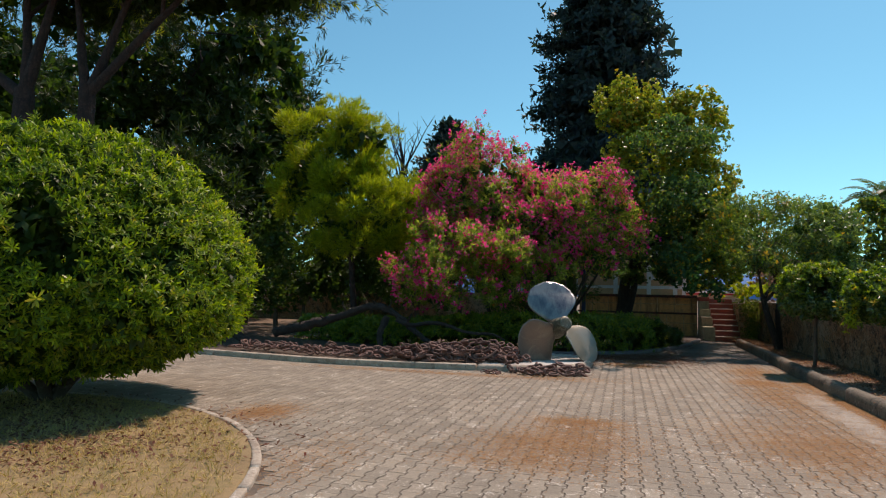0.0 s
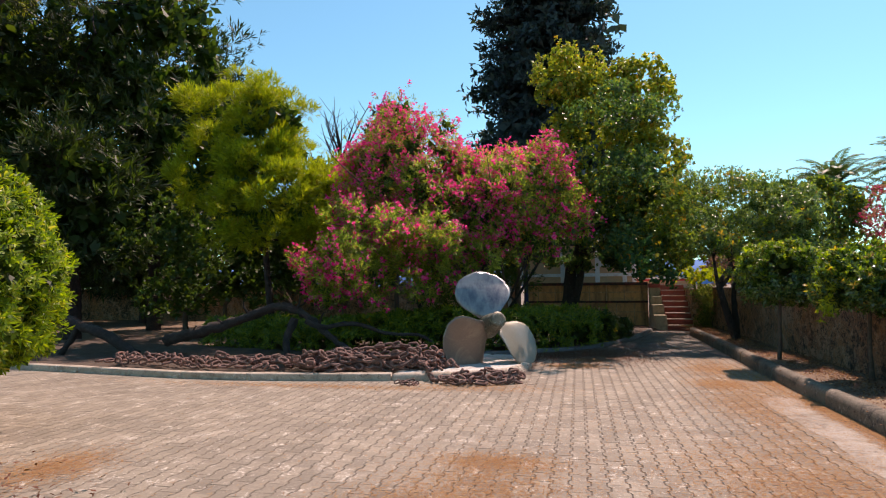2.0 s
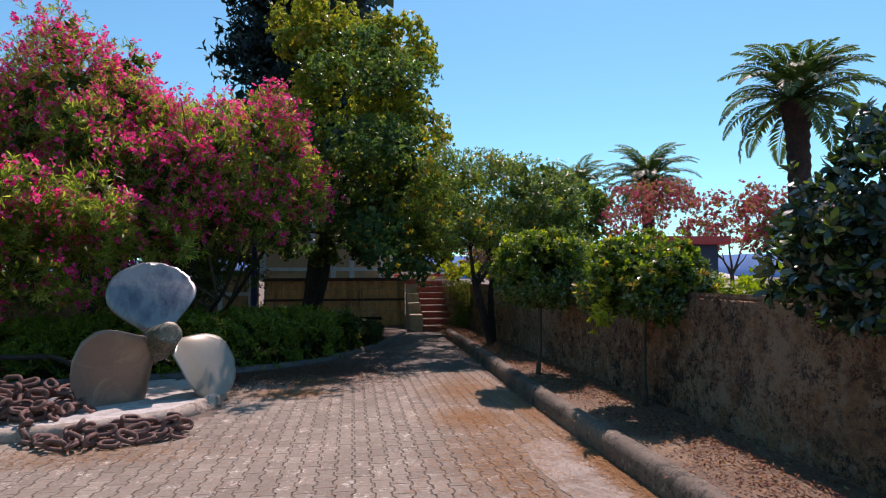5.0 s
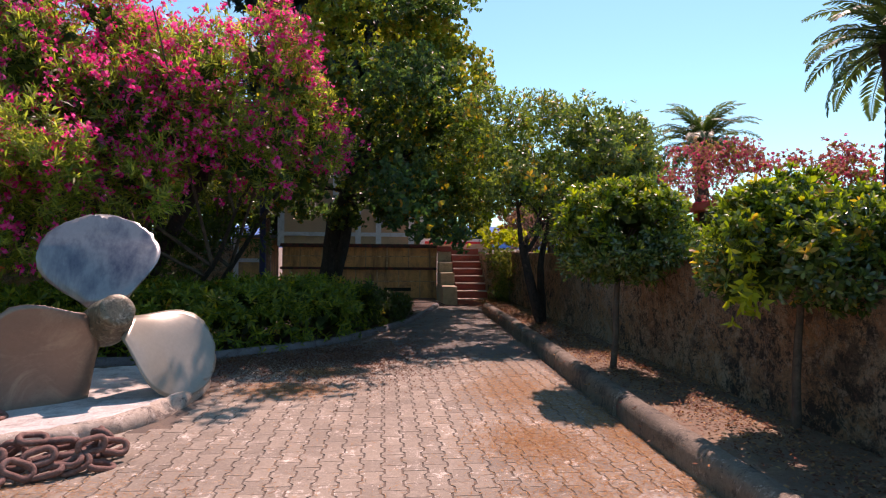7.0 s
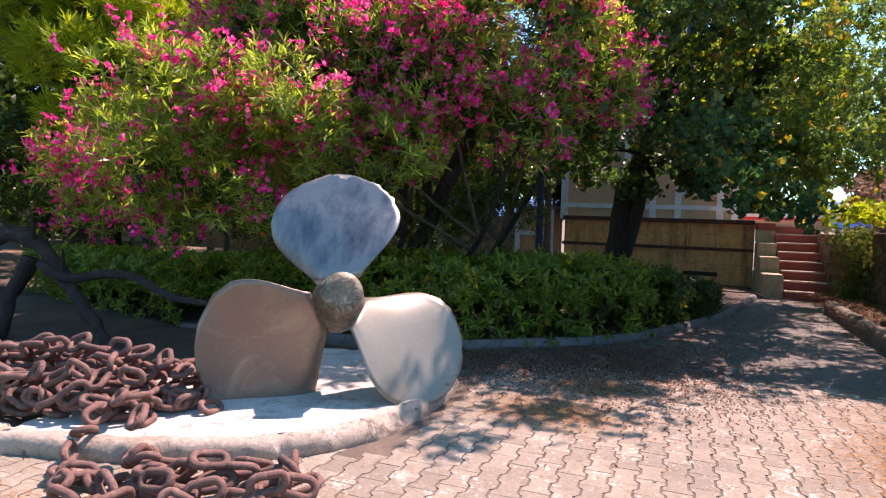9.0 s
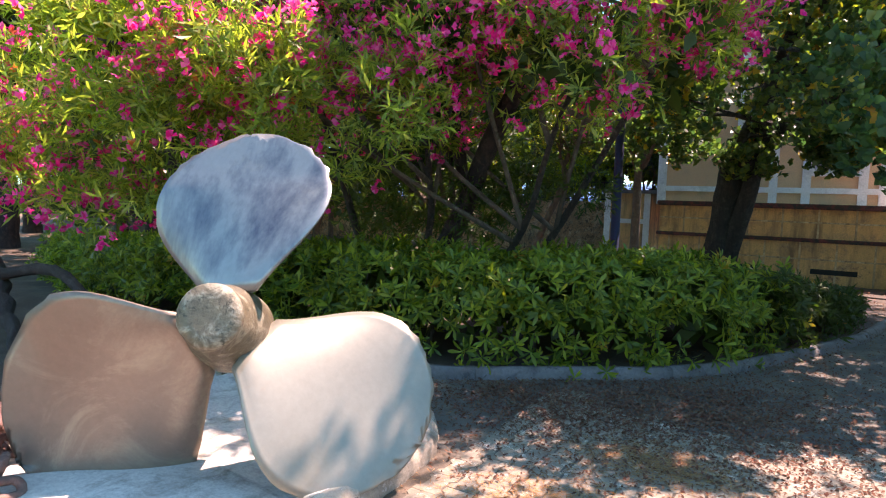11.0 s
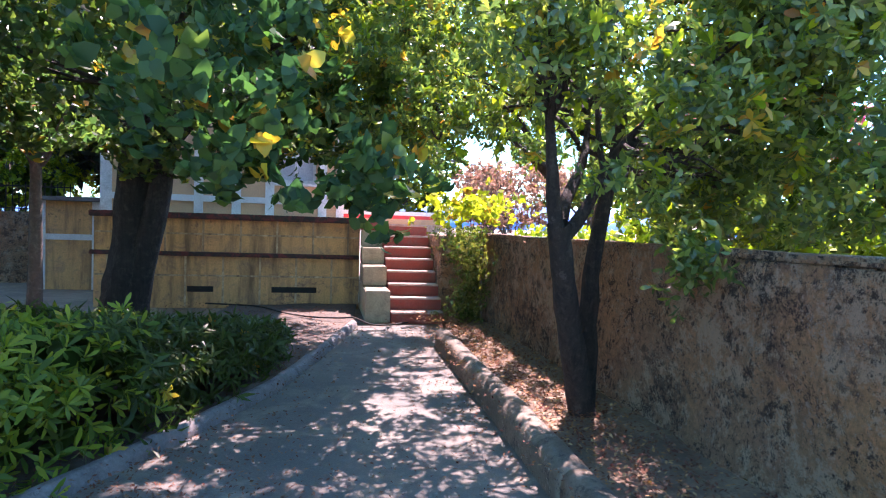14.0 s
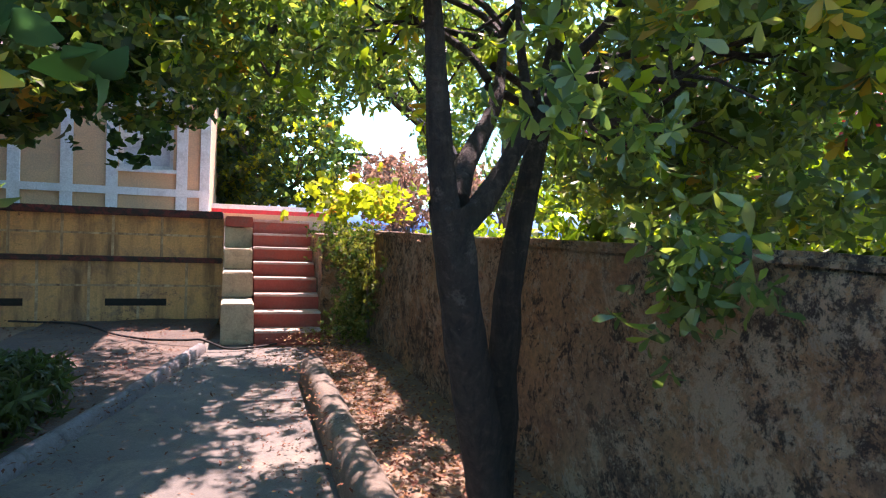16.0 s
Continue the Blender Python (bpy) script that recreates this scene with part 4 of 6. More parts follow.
# clipped standards in the strip below the wall
STD = dict(group="clipped standards below the wall", category="small tree", shape=SPOON, gaps=0.03, shoots=0.06)
# lighter leaves mixed in with height put the sunlit tops into the colour
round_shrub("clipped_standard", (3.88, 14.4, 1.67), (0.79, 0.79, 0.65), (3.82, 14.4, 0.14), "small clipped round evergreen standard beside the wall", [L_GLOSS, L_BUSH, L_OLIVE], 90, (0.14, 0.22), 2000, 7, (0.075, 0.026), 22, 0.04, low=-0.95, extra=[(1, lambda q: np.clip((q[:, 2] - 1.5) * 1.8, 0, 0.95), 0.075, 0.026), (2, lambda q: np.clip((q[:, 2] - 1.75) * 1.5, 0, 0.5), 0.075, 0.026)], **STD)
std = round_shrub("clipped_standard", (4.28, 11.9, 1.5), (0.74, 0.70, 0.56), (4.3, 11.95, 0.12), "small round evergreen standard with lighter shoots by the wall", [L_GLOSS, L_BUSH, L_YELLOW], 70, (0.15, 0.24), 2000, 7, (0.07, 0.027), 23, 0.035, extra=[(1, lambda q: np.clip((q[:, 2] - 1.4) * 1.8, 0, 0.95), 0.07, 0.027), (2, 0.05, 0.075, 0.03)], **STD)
rng = np.random.default_rng(28)
t = rng.uniform(0, 1, 46)[:, None]
q = np.array([3.8, 11.7, 1.75]) * (1 - t) + np.array([3.58, 11.45, 1.15]) * t + rng.normal(size=(46, 3)) * 0.06
leaves("hanging_shoot", [(*sprays(q, unit(rng.normal(size=q.shape) + (-0.4, -0.3, -0.6)), 5, 0.085, 0.034, (20, 75), rng, shape=LANCE), 0)], [L_PINE], std, "pale yellow-green hanging shoot")
round_shrub("clipped_standard", (4.72, 8.75, 1.85), (0.92, 1.1, 0.95), (4.3, 8.7, 0.12), "dark glossy round evergreen standard beside the wall", [L_BLACKGLOSS, L_GLOSS], 44, (0.26, 0.40), 1600, 7, (0.105, 0.044), 24, 0.05, extra=[(1, 0.2, 0.1, 0.04)], **STD)


def oleander():
    rng = np.random.default_rng(31)
    thing = base("oleander", (-2.9, 16.6, 0.05), "huge oleander in full bloom with magenta flowers", "shrub")
    c1, r1 = lumps((-3.8, 17.3, 3.8), (2.15, 1.5, 2.45), 66, (0.42, 0.8), rng, 0.7, -0.7)
    c2, r2 = lumps((-1.15, 17.3, 3.25), (1.95, 1.5, 2.05), 58, (0.38, 0.66), rng, 0.7, -0.6)
    c3, r3 = lumps((-3.95, 14.8, 2.15), (2.05, 1.1, 1.35), 46, (0.28, 0.45), rng, 0.6, -0.8)
    c4, r4 = lumps((-2.95, 15.4, 2.2), (1.9, 0.9, 0.8), 30, (0.3, 0.5), rng, 0.5, -0.95)
    c6, r6 = lumps((-3.1, 16.3, 3.5), (2.7, 0.9, 1.35), 40, (0.35, 0.6), rng, 0.4, -0.9)
    c5, r5 = lumps((-4.3, 18.6, 3.9), (2.3, 1.5, 1.5), 34, (0.4, 0.65), rng, 0.4, -0.9)
    cb, rb = np.concatenate([c1, c2, c5, c6]), np.concatenate([r1, r2, r5, r6])
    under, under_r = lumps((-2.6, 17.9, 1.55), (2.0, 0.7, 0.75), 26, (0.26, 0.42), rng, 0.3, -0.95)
    cf, rf = np.concatenate([c3, c4]), np.concatenate([r3, r4])
    c, r = np.concatenate([cb, cf]), np.concatenate([rb, rf])
    p1, a1 = on_lumps(cb, rb, 13500, rng, (-2.9, 17.0, 2.6), 0.9, 0.5, 0.7, 0.07, 0.14)
    p2, a2 = on_lumps(cf, rf, 4300, rng, (-2.9, 16.0, 2.2), 0.8, 0.6, 0.6, 0.3, 0.22)
    p, a = np.concatenate([p1, p2]), np.concatenate([a1, a2])
    pieces = [(*sprays(p, a, 7, 0.14, 0.023, (15, 80), rng, 0.1, 0.15), 0)]
    # blossom gathers in drifts, thicker on the sunny top, scarce in the low shade
    drift = wild(p, rng, 1.3) / 2.6 + (p[:, 2] - 2.6) * 0.25
    shade = np.clip((p[:, 0] + 2.2) * 0.6, 0, 1) * np.clip((2.45 - p[:, 2]) * 1.6, 0, 1)
    front = np.where(np.arange(len(p)) < len(p1), 1.0, 0.72)
    heads = rng.random(len(p)) < np.clip(0.34 + 0.16 * drift, 0.1, 0.66) * (1 - 0.85 * shade) * front
    hp, ha = p[heads] + a[heads] * 0.09, a[heads]
    # each head: open flowers of four broad petals
    for k in range(5):
        q = hp + rng.normal(size=hp.shape) * 0.042 + ha * 0.03
        qa = unit(ha + rng.normal(size=ha.shape) * 0.6)
        pieces.append((*sprays(q, qa, 4, 0.041, 0.041, (50, 85), rng, 0.1, 0.0, ((0.0, 0.4), (1.0, 1.0))), 1))
    # inner and low leaves carry the crown's shade in a dark colour
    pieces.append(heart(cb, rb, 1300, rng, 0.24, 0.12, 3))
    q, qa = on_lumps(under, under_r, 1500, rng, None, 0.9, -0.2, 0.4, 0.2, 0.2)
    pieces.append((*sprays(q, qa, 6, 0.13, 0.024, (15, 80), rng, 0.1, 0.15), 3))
    old = rng.random(len(p)) < 0.03
    pieces.append((*sprays(p[old] + a[old] * 0.08, a[old], 6, 0.05, 0.03, (20, 80), rng), 2))
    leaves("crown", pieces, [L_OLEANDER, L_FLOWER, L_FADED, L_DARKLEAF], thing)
    twigs = []
    for k in range(6):
        f = np.array([-2.75 + rng.normal() * 0.5, 18.2 + rng.normal() * 0.25, -0.06])
        g = c1[rng.integers(len(c1))] if k % 2 else c2[rng.integers(len(c2))]
        main = bent(f, g, 8, rng, 0.08)
        limbs = [(local(main, thing), 0.055, 0.018)]
        for _ in range(4):
            h = c[rng.integers(len(c))] * (1, 1, 0) + (0, 0, rng.uniform(2.8, 4.6))
            mid = main[rng.integers(5, 12)]
            twigs.append((local(bent(mid, h, 6, rng, 0.08), thing), 0.03, 0.008))
        wood("stem", limbs, M_DARKBARK, thing, rng, seg=7)
    lean = bent((-3.25, 18.1, -0.06), (-1.2, 17.25, 3.05), 9, rng, 0.05)
    wood("stem", [(local(lean, thing), 0.15, 0.085), (local(bent(lean[8], (-2.3, 17.3, 3.2), 6, rng, 0.05), thing), 0.08, 0.04)], M_PINEBARK, thing, rng, "thick leaning reddish stem", seg=10)
    tagged(wood("branchwork", twigs, M_BARK, thing, rng, seg=7), "thin upper branches", "", "", "stuff")
    return thing


oleander()


def broad_tree(name, foot, fork, c, r, clusters, per, leaf, mats, extra, label, seed, radius, bark=M_BARK, core=None, squash=0.9, up=-0.1, spread=(20, 80), limbs_to=14, droop=0.2, category="tree", group="", mains=None, more=(), shape=None, gaps=0.25, shoots=0.2, top=None, core_leaves=None):
    rng = np.random.default_rng(seed)
    thing = base(name, foot, label, category, group)
    core = core if core is not None else c.mean(0)
    p, a = on_lumps(c, r, clusters, rng, core, squash, up, 0.72, gaps, shoots)
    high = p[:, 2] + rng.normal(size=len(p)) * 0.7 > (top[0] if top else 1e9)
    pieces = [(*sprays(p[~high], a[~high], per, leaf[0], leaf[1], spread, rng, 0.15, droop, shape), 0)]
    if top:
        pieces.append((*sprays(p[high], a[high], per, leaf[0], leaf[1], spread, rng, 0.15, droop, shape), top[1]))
    for slot, share, ln, wd in extra:
        k = rng.random(len(p)) < (share(p) if callable(share) else share)
        pieces.append((*sprays(p[k] + a[k] * 0.03, a[k], per, ln, wd, spread, rng, 0.15, droop, shape), slot))
    # added dark core leaves stand for shade deep in the crown
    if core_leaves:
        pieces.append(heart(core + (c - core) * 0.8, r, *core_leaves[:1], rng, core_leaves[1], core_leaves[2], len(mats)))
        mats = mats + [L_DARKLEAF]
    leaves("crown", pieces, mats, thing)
    f, k0 = np.array(foot, float), np.array(fork, float)
    limbs = [(local(bent(f - (0, 0, 0.1), k0 + (k0 - f) * 0.03, 9, rng, radius * 0.12), thing), radius * 1.12, radius * 0.75)]
    twigs = []
    order = rng.permutation(len(c))[:limbs_to]
    ends = [np.array(m, float) for m in mains] if mains else [k0 + (c[k] - k0) * 0.5 + (0, 0, 0.1) for k in order[:5]]
    for m in ends:
        limbs.append((local(bent(k0 - (0, 0, 0.06), m, 6, rng, 0.05), thing), radius * 0.55, radius * 0.16))
    for k in order:
        m = min(ends, key=lambda e: np.linalg.norm(e - c[k]))
        if np.linalg.norm(m - c[k]) > 0.8 + 4 * radius:
            near = [j for j in range(len(c)) if np.linalg.norm(c[j] - m) < np.linalg.norm(c[k] - m)]
            j = min(near, key=lambda i: np.linalg.norm(c[i] - c[k])) if near else k
            twigs.append((local(bent(c[j], c[k], 5, rng, 0.05), thing), radius * 0.14, 0.006))
            continue
        a0 = k0 + (m - k0) * rng.uniform(0.55, 0.98)
        twigs.append((local(bent(a0, c[k], 6, rng, 0.07), thing), radius * 0.24, 0.008))
        for _ in range(3):
            t = c[k] + sphere_points(1, rng)[0] * r[k] * 0.85
            twigs.append((local(bent(a0 + (c[k] - a0) * rng.uniform(0.5, 0.9), t, 4, rng, 0.04), thing), radius * 0.1, 0.004))
    for pts, r0, r1 in more:
        limbs.append((local(pts, thing), r0, r1))
    wood("trunk", limbs, bark, thing, rng)
    tagged(wood("branchwork", twigs, bark, thing, rng, seg=6), "thin spreading branches", "", "", "stuff")
    return thing


rng = np.random.default_rng(41)
crowns = [lumps(*args, rng, 0.55, -0.9) for args in (
    ((0.15, 20.6, 7.7), (1.15, 1.2, 1.15), 34, (0.26, 0.46)),
    ((2.25, 20.4, 7.2), (1.0, 1.0, 0.9), 26, (0.24, 0.42)),
    ((1.15, 20.5, 6.0), (1.9, 1.7, 1.0), 34, (0.35, 0.6)),
    ((1.2, 20.5, 7.1), (1.3, 1.1, 0.8), 26, (0.28, 0.48)),
    ((2.3, 20.2, 4.9), (1.25, 1.5, 0.9), 20, (0.35, 0.55)),
    ((0.6, 19.9, 4.3), (1.7, 1.7, 0.9), 22, (0.35, 0.6)),
    ((0.7, 19.4, 3.0), (1.7, 1.5, 0.7), 20, (0.3, 0.5)),
    ((2.3, 20.6, 2.75), (1.3, 1.2, 0.6), 20, (0.25, 0.42)),
    ((2.5, 22.2, 4.3), (1.35, 1.2, 0.75), 26, (0.3, 0.48)),
    ((0.9, 22.4, 3.5), (1.4, 1.0, 0.6), 18, (0.3, 0.48)),
    ((1.9, 23.6, 4.8), (1.7, 1.2, 0.7), 30, (0.32, 0.5)),
    ((-0.8, 20.7, 2.65), (1.2, 1.0, 0.65), 28, (0.24, 0.4)),
    ((0.9, 21.2, 2.4), (1.2, 0.9, 0.5), 24, (0.22, 0.36)),
    ((1.9, 22.2, 2.7), (1.0, 0.8, 0.5), 18, (0.22, 0.36)),
    ((2.0, 21.8, 3.9), (1.2, 1.1, 0.8), 44, (0.26, 0.42)))]
low = np.array([(1.2, 20.5, 2.5), (1.6, 20.6, 2.7), (2.0, 20.8, 2.85), (2.4, 20.9, 2.7), (2.8, 21.0, 2.8), (1.4, 20.9, 2.2), (2.4, 17.15, 1.78), (2.1, 17.15, 1.75), (1.75, 17.2, 1.75), (1.9, 17.3, 2.0), (1.5, 17.2, 2.15), (2.2, 17.1, 1.95), (1.3, 17.3, 2.6), (1.9, 18.0, 2.5), (2.25, 20.8, 2.05), (2.0, 20.9, 2.3), (1.75, 20.8, 2.15), (2.2, 20.9, 2.5), (2.38, 17.2, 1.62), (2.41, 17.2, 1.5)])
low_r = np.array([0.36, 0.4, 0.4, 0.4, 0.36, 0.3, 0.24, 0.24, 0.24, 0.36, 0.42, 0.28, 0.4, 0.45, 0.25, 0.25, 0.28, 0.3, 0.14, 0.1])
second = [(bent((0.18, 21.6, 2.1), (1.75, 20.9, 3.3), 7, rng, 0.05), 0.12, 0.04), (bent((0.08, 21.8, 0.35), (0.62, 21.35, 2.9), 8, rng, 0.03), 0.15, 0.09)]
# higher leaves are yellower: own yellowing plus sunlit tone put in by height
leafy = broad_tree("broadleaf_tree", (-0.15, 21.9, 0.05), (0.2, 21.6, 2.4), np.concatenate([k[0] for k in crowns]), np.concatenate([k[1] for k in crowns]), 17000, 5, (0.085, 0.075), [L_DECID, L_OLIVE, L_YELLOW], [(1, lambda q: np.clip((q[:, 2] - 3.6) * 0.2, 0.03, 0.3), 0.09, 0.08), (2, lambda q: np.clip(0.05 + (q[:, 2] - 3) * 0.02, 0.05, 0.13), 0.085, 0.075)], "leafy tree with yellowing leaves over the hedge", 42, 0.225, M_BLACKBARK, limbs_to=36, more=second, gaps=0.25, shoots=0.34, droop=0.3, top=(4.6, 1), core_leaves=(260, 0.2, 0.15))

rng = np.random.default_rng(45)
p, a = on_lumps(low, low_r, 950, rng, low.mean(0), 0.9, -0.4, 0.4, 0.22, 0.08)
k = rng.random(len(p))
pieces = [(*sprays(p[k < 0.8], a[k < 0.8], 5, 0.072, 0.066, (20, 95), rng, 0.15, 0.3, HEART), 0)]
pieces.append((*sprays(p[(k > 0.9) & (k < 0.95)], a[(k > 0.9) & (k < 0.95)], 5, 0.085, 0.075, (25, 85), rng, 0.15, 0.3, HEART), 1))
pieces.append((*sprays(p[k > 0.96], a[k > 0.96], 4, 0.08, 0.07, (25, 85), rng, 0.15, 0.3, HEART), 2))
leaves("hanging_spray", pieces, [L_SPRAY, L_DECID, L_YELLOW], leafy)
# extra canopy, mostly out of view, added to cast shade on path and bed
over = [lumps(*args, rng, 0.3, -0.9) for args in (((2.5, 22.4, 4.5), (1.3, 1.2, 0.6), 26, (0.3, 0.48)), ((2.7, 24.6, 5.1), (1.3, 1.1, 0.6), 24, (0.3, 0.48)), ((1.9, 18.5, 4.7), (1.2, 1.0, 0.55), 18, (0.25, 0.42)), ((1.5, 17.0, 3.95), (1.0, 0.8, 0.4), 12, (0.22, 0.34)), ((1.4, 17.8, 4.4), (1.0, 0.8, 0.5), 16, (0.24, 0.38)), ((1.3, 17.6, 5.7), (1.5, 1.1, 0.5), 24, (0.26, 0.4)), ((1.1, 16.55, 6.0), (0.7, 0.6, 0.4), 8, (0.22, 0.34)), ((2.6, 24.0, 4.9), (1.2, 1.3, 0.5), 26, (0.28, 0.44)), ((2.0, 18.8, 6.0), (1.2, 1.0, 0.5), 22, (0.26, 0.4)), ((2.8, 25.7, 5.2), (1.1, 0.9, 0.45), 22, (0.28, 0.42)))]
p, a = on_lumps(np.concatenate([k[0] for k in over]), np.concatenate([k[1] for k in over]), 6300, rng, None, 0.9, -0.1, 0.5, 0.3, 0.15)
leaves("upper_crown", [(*sprays(p, a, 5, 0.075, 0.062, (25, 85), rng, 0.15, 0.2), 0), (*sprays(p[::8], a[::8], 5, 0.075, 0.062, (25, 85), rng, 0.15, 0.2), 1)], [L_DECID, L_OLIVE], leafy)

rng = np.random.default_rng(43)
c1, r1 = lumps((4.15, 19.6, 3.2), (2.35, 1.9, 1.5), 92, (0.3, 0.52), rng, 0.5, -0.75)
c2, r2 = lumps((5.35, 18.2, 2.0), (1.0, 1.7, 0.7), 32, (0.28, 0.44), rng, 0.45, -0.9)
c3, r3 = lumps((4.6, 17.9, 1.95), (0.7, 0.5, 0.45), 6, (0.2, 0.3), rng, 0.4, -0.9)
c4, r4 = lumps((3.85, 22.7, 3.95), (1.05, 1.5, 0.7), 30, (0.28, 0.48), rng, 0.3, -0.9)
c5, r5 = lumps((3.5, 20.6, 3.15), (1.5, 2.0, 0.75), 24, (0.26, 0.44), rng, 0.3, -0.9)
c6, r6 = lumps((4.1, 19.0, 2.45), (1.1, 0.9, 0.55), 18, (0.24, 0.4), rng, 0.3, -0.9)
c9, r9 = lumps((3.4, 17.5, 2.5), (0.6, 0.35, 0.55), 16, (0.2, 0.32), rng, 0.3, -0.95)
# high clumps added to shade the leaves hanging below
c10, r10 = lumps((2.9, 18.4, 3.95), (0.95, 0.9, 0.45), 11, (0.24, 0.36), rng, 0.3, -0.9)
c8, r8 = lumps((3.5, 18.05, 2.85), (0.8, 0.7, 0.4), 14, (0.22, 0.36), rng, 0.3, -0.9)
c11, r11 = lumps((4.05, 17.6, 1.92), (0.45, 0.3, 0.32), 9, (0.16, 0.26), rng, 0.3, -0.9)
c12, r12 = lumps((4.15, 17.5, 2.2), (0.6, 0.35, 0.32), 10, (0.18, 0.28), rng, 0.3, -0.9)
c14, r14 = lumps((5.2, 18.6, 3.0), (0.95, 1.2, 1.15), 36, (0.26, 0.42), rng, 0.3, -0.9)
c15, r15 = lumps((4.9, 17.45, 2.8), (0.9, 0.55, 0.6), 30, (0.2, 0.34), rng, 0.3, -0.95)
c16, r16 = lumps((3.0, 19.6, 2.4), (0.55, 0.6, 0.4), 12, (0.2, 0.3), rng, 0.3, -0.95)
# clumps added to break the sun on the planting strip
c18, r18 = lumps((4.9, 21.6, 3.35), (0.75, 1.3, 0.5), 20, (0.24, 0.4), rng, 0.3, -0.9)
c19, r19 = lumps((4.1, 23.0, 3.2), (0.9, 1.2, 0.45), 14, (0.22, 0.36), rng, 0.3, -0.9)
c7, r7 = lumps((4.0, 24.6, 4.35), (0.9, 0.9, 0.5), 12, (0.26, 0.4), rng, 0.3, -0.9)
sx = np.linspace(0, 1, 14)
stem = [(np.stack([np.interp(sx, [0, 0.5, 1], [4.14, 4.0, 4.3]), np.interp(sx, [0, 0.5, 1], [18.7, 18.35, 18.5]), 0.05 + 2.5 * sx], 1) + rng.normal(size=(14, 3)) * 0.008, 0.085, 0.03)]
crown_c, crown_r = np.concatenate([c1, c2, c3, c5, c6, c8, c9, c10, c11, c12, c14, c15, c16, c18]), np.concatenate([r1, r2, r3, r5, r6, r8, r9, r10, r11, r12, r14, r15, r16, r18])


def opened(c, r):
    """The crowns stand open where the sun falls through onto the path."""
    sx, sy = c[:, 0] - 0.26 * c[:, 2], c[:, 1] - 0.55 * c[:, 2]
    keep = ~((sx > 2.6) & (sx < 3.6) & (sy > 18.8) & (sy < 21.4) & (c[:, 2] > 2.3)) | (np.arange(len(c)) % 6 == 0)
    return c[keep], r[keep]


crown_c, crown_r = opened(crown_c, crown_r)
wall_tree = broad_tree("evergreen_wall_tree", (4.12, 18.65, 0.12), (3.6, 17.98, 1.5), crown_c, crown_r, 11500, 6, (0.075, 0.031), [L_WALLTREE, L_BUSH, L_YELLOW], [(1, 0.08, 0.11, 0.042), (2, 0.03, 0.10, 0.045)], "evergreen tree with a forked dark trunk beside the wall", 44, 0.095, M_DARKBARK, limbs_to=60, up=0.2, mains=[(3.42, 17.85, 2.55), (4.15, 18.2, 2.15), (4.3, 19.2, 2.6)], more=stem, shape=SPOON, gaps=0.34)
rng = np.random.default_rng(49)
c17, r17 = lumps((4.95, 17.9, 3.3), (1.0, 0.8, 1.0), 18, (0.24, 0.4), rng, 0.2, -0.95)
thick, thick_r = np.concatenate([c2, c14, c15, c17]), np.concatenate([r2, r14, r15, r17])
p, a = on_lumps(thick, thick_r, 3000, rng, (5.2, 18.4, 2.8), 0.9, 0.2, 0.5, 0.12, 0.15)
drape = np.array([4.3, 17.62, 1.37]) + rng.normal(size=(90, 3)) * (0.06, 0.10, 0.11)
pieces = [(*sprays(p, a, 6, 0.085, 0.034, (20, 85), rng, 0.15, 0.2, SPOON), 0), heart(thick, thick_r, 160, rng, 0.17, 0.1, 1)]
pieces.append((*sprays(drape, unit(rng.normal(size=drape.shape) + (-0.7, -0.4, -0.5)), 5, 0.085, 0.034, (20, 85), rng, 0.15, 0.2, SPOON), 0))
leaves("hanging_growth", pieces, [L_WALLTREE, L_DARKLEAF], wall_tree)
# added tree: unseen trunk, crown set where it shades the path
broad_tree("evergreen_tree", (5.5, 22.9, -0.03), (5.4, 22.9, 2.3), *opened(np.concatenate([c4, c7, c19]), np.concatenate([r4, r7, r19])), 2400, 6, (0.11, 0.044), [L_WALLTREE, L_BUSH], [(1, 0.08, 0.11, 0.044)], "glossy evergreen tree growing behind the garden wall", 48, 0.1, M_DARKBARK, limbs_to=14, up=0.2, shape=SPOON, gaps=0.2)

# sunlit growth beyond the wall and behind the steps
for k, (x, y, zc, rx, ry, rz) in enumerate([(6.8, 20.5, 1.3, 1.3, 2.6, 1.0), (6.6, 25.5, 0.85, 1.4, 2.2, 0.65), (7.6, 15.5, 0.9, 1.2, 2.0, 0.6), (-5.6, 31.6, 1.7, 2.3, 1.2, 1.5), (-10.0, 31.8, 1.8, 2.5, 1.2, 1.6), (-14.6, 31.8, 1.8, 2.5, 1.2, 1.6)]):
    round_shrub("yard_shrub", (x, y, zc), (rx, ry, rz), (x, y, -0.03), "loose sunlit yellow-green shrub beyond the wall", [L_BUSH, L_PINE], 36, (0.35, 0.6), 1200, 5, (0.15, 0.08), 130 + k, 0.06, "shrub", "shrubs beyond the wall", extra=[(1, 0.4, 0.12, 0.06)], low=-0.95)
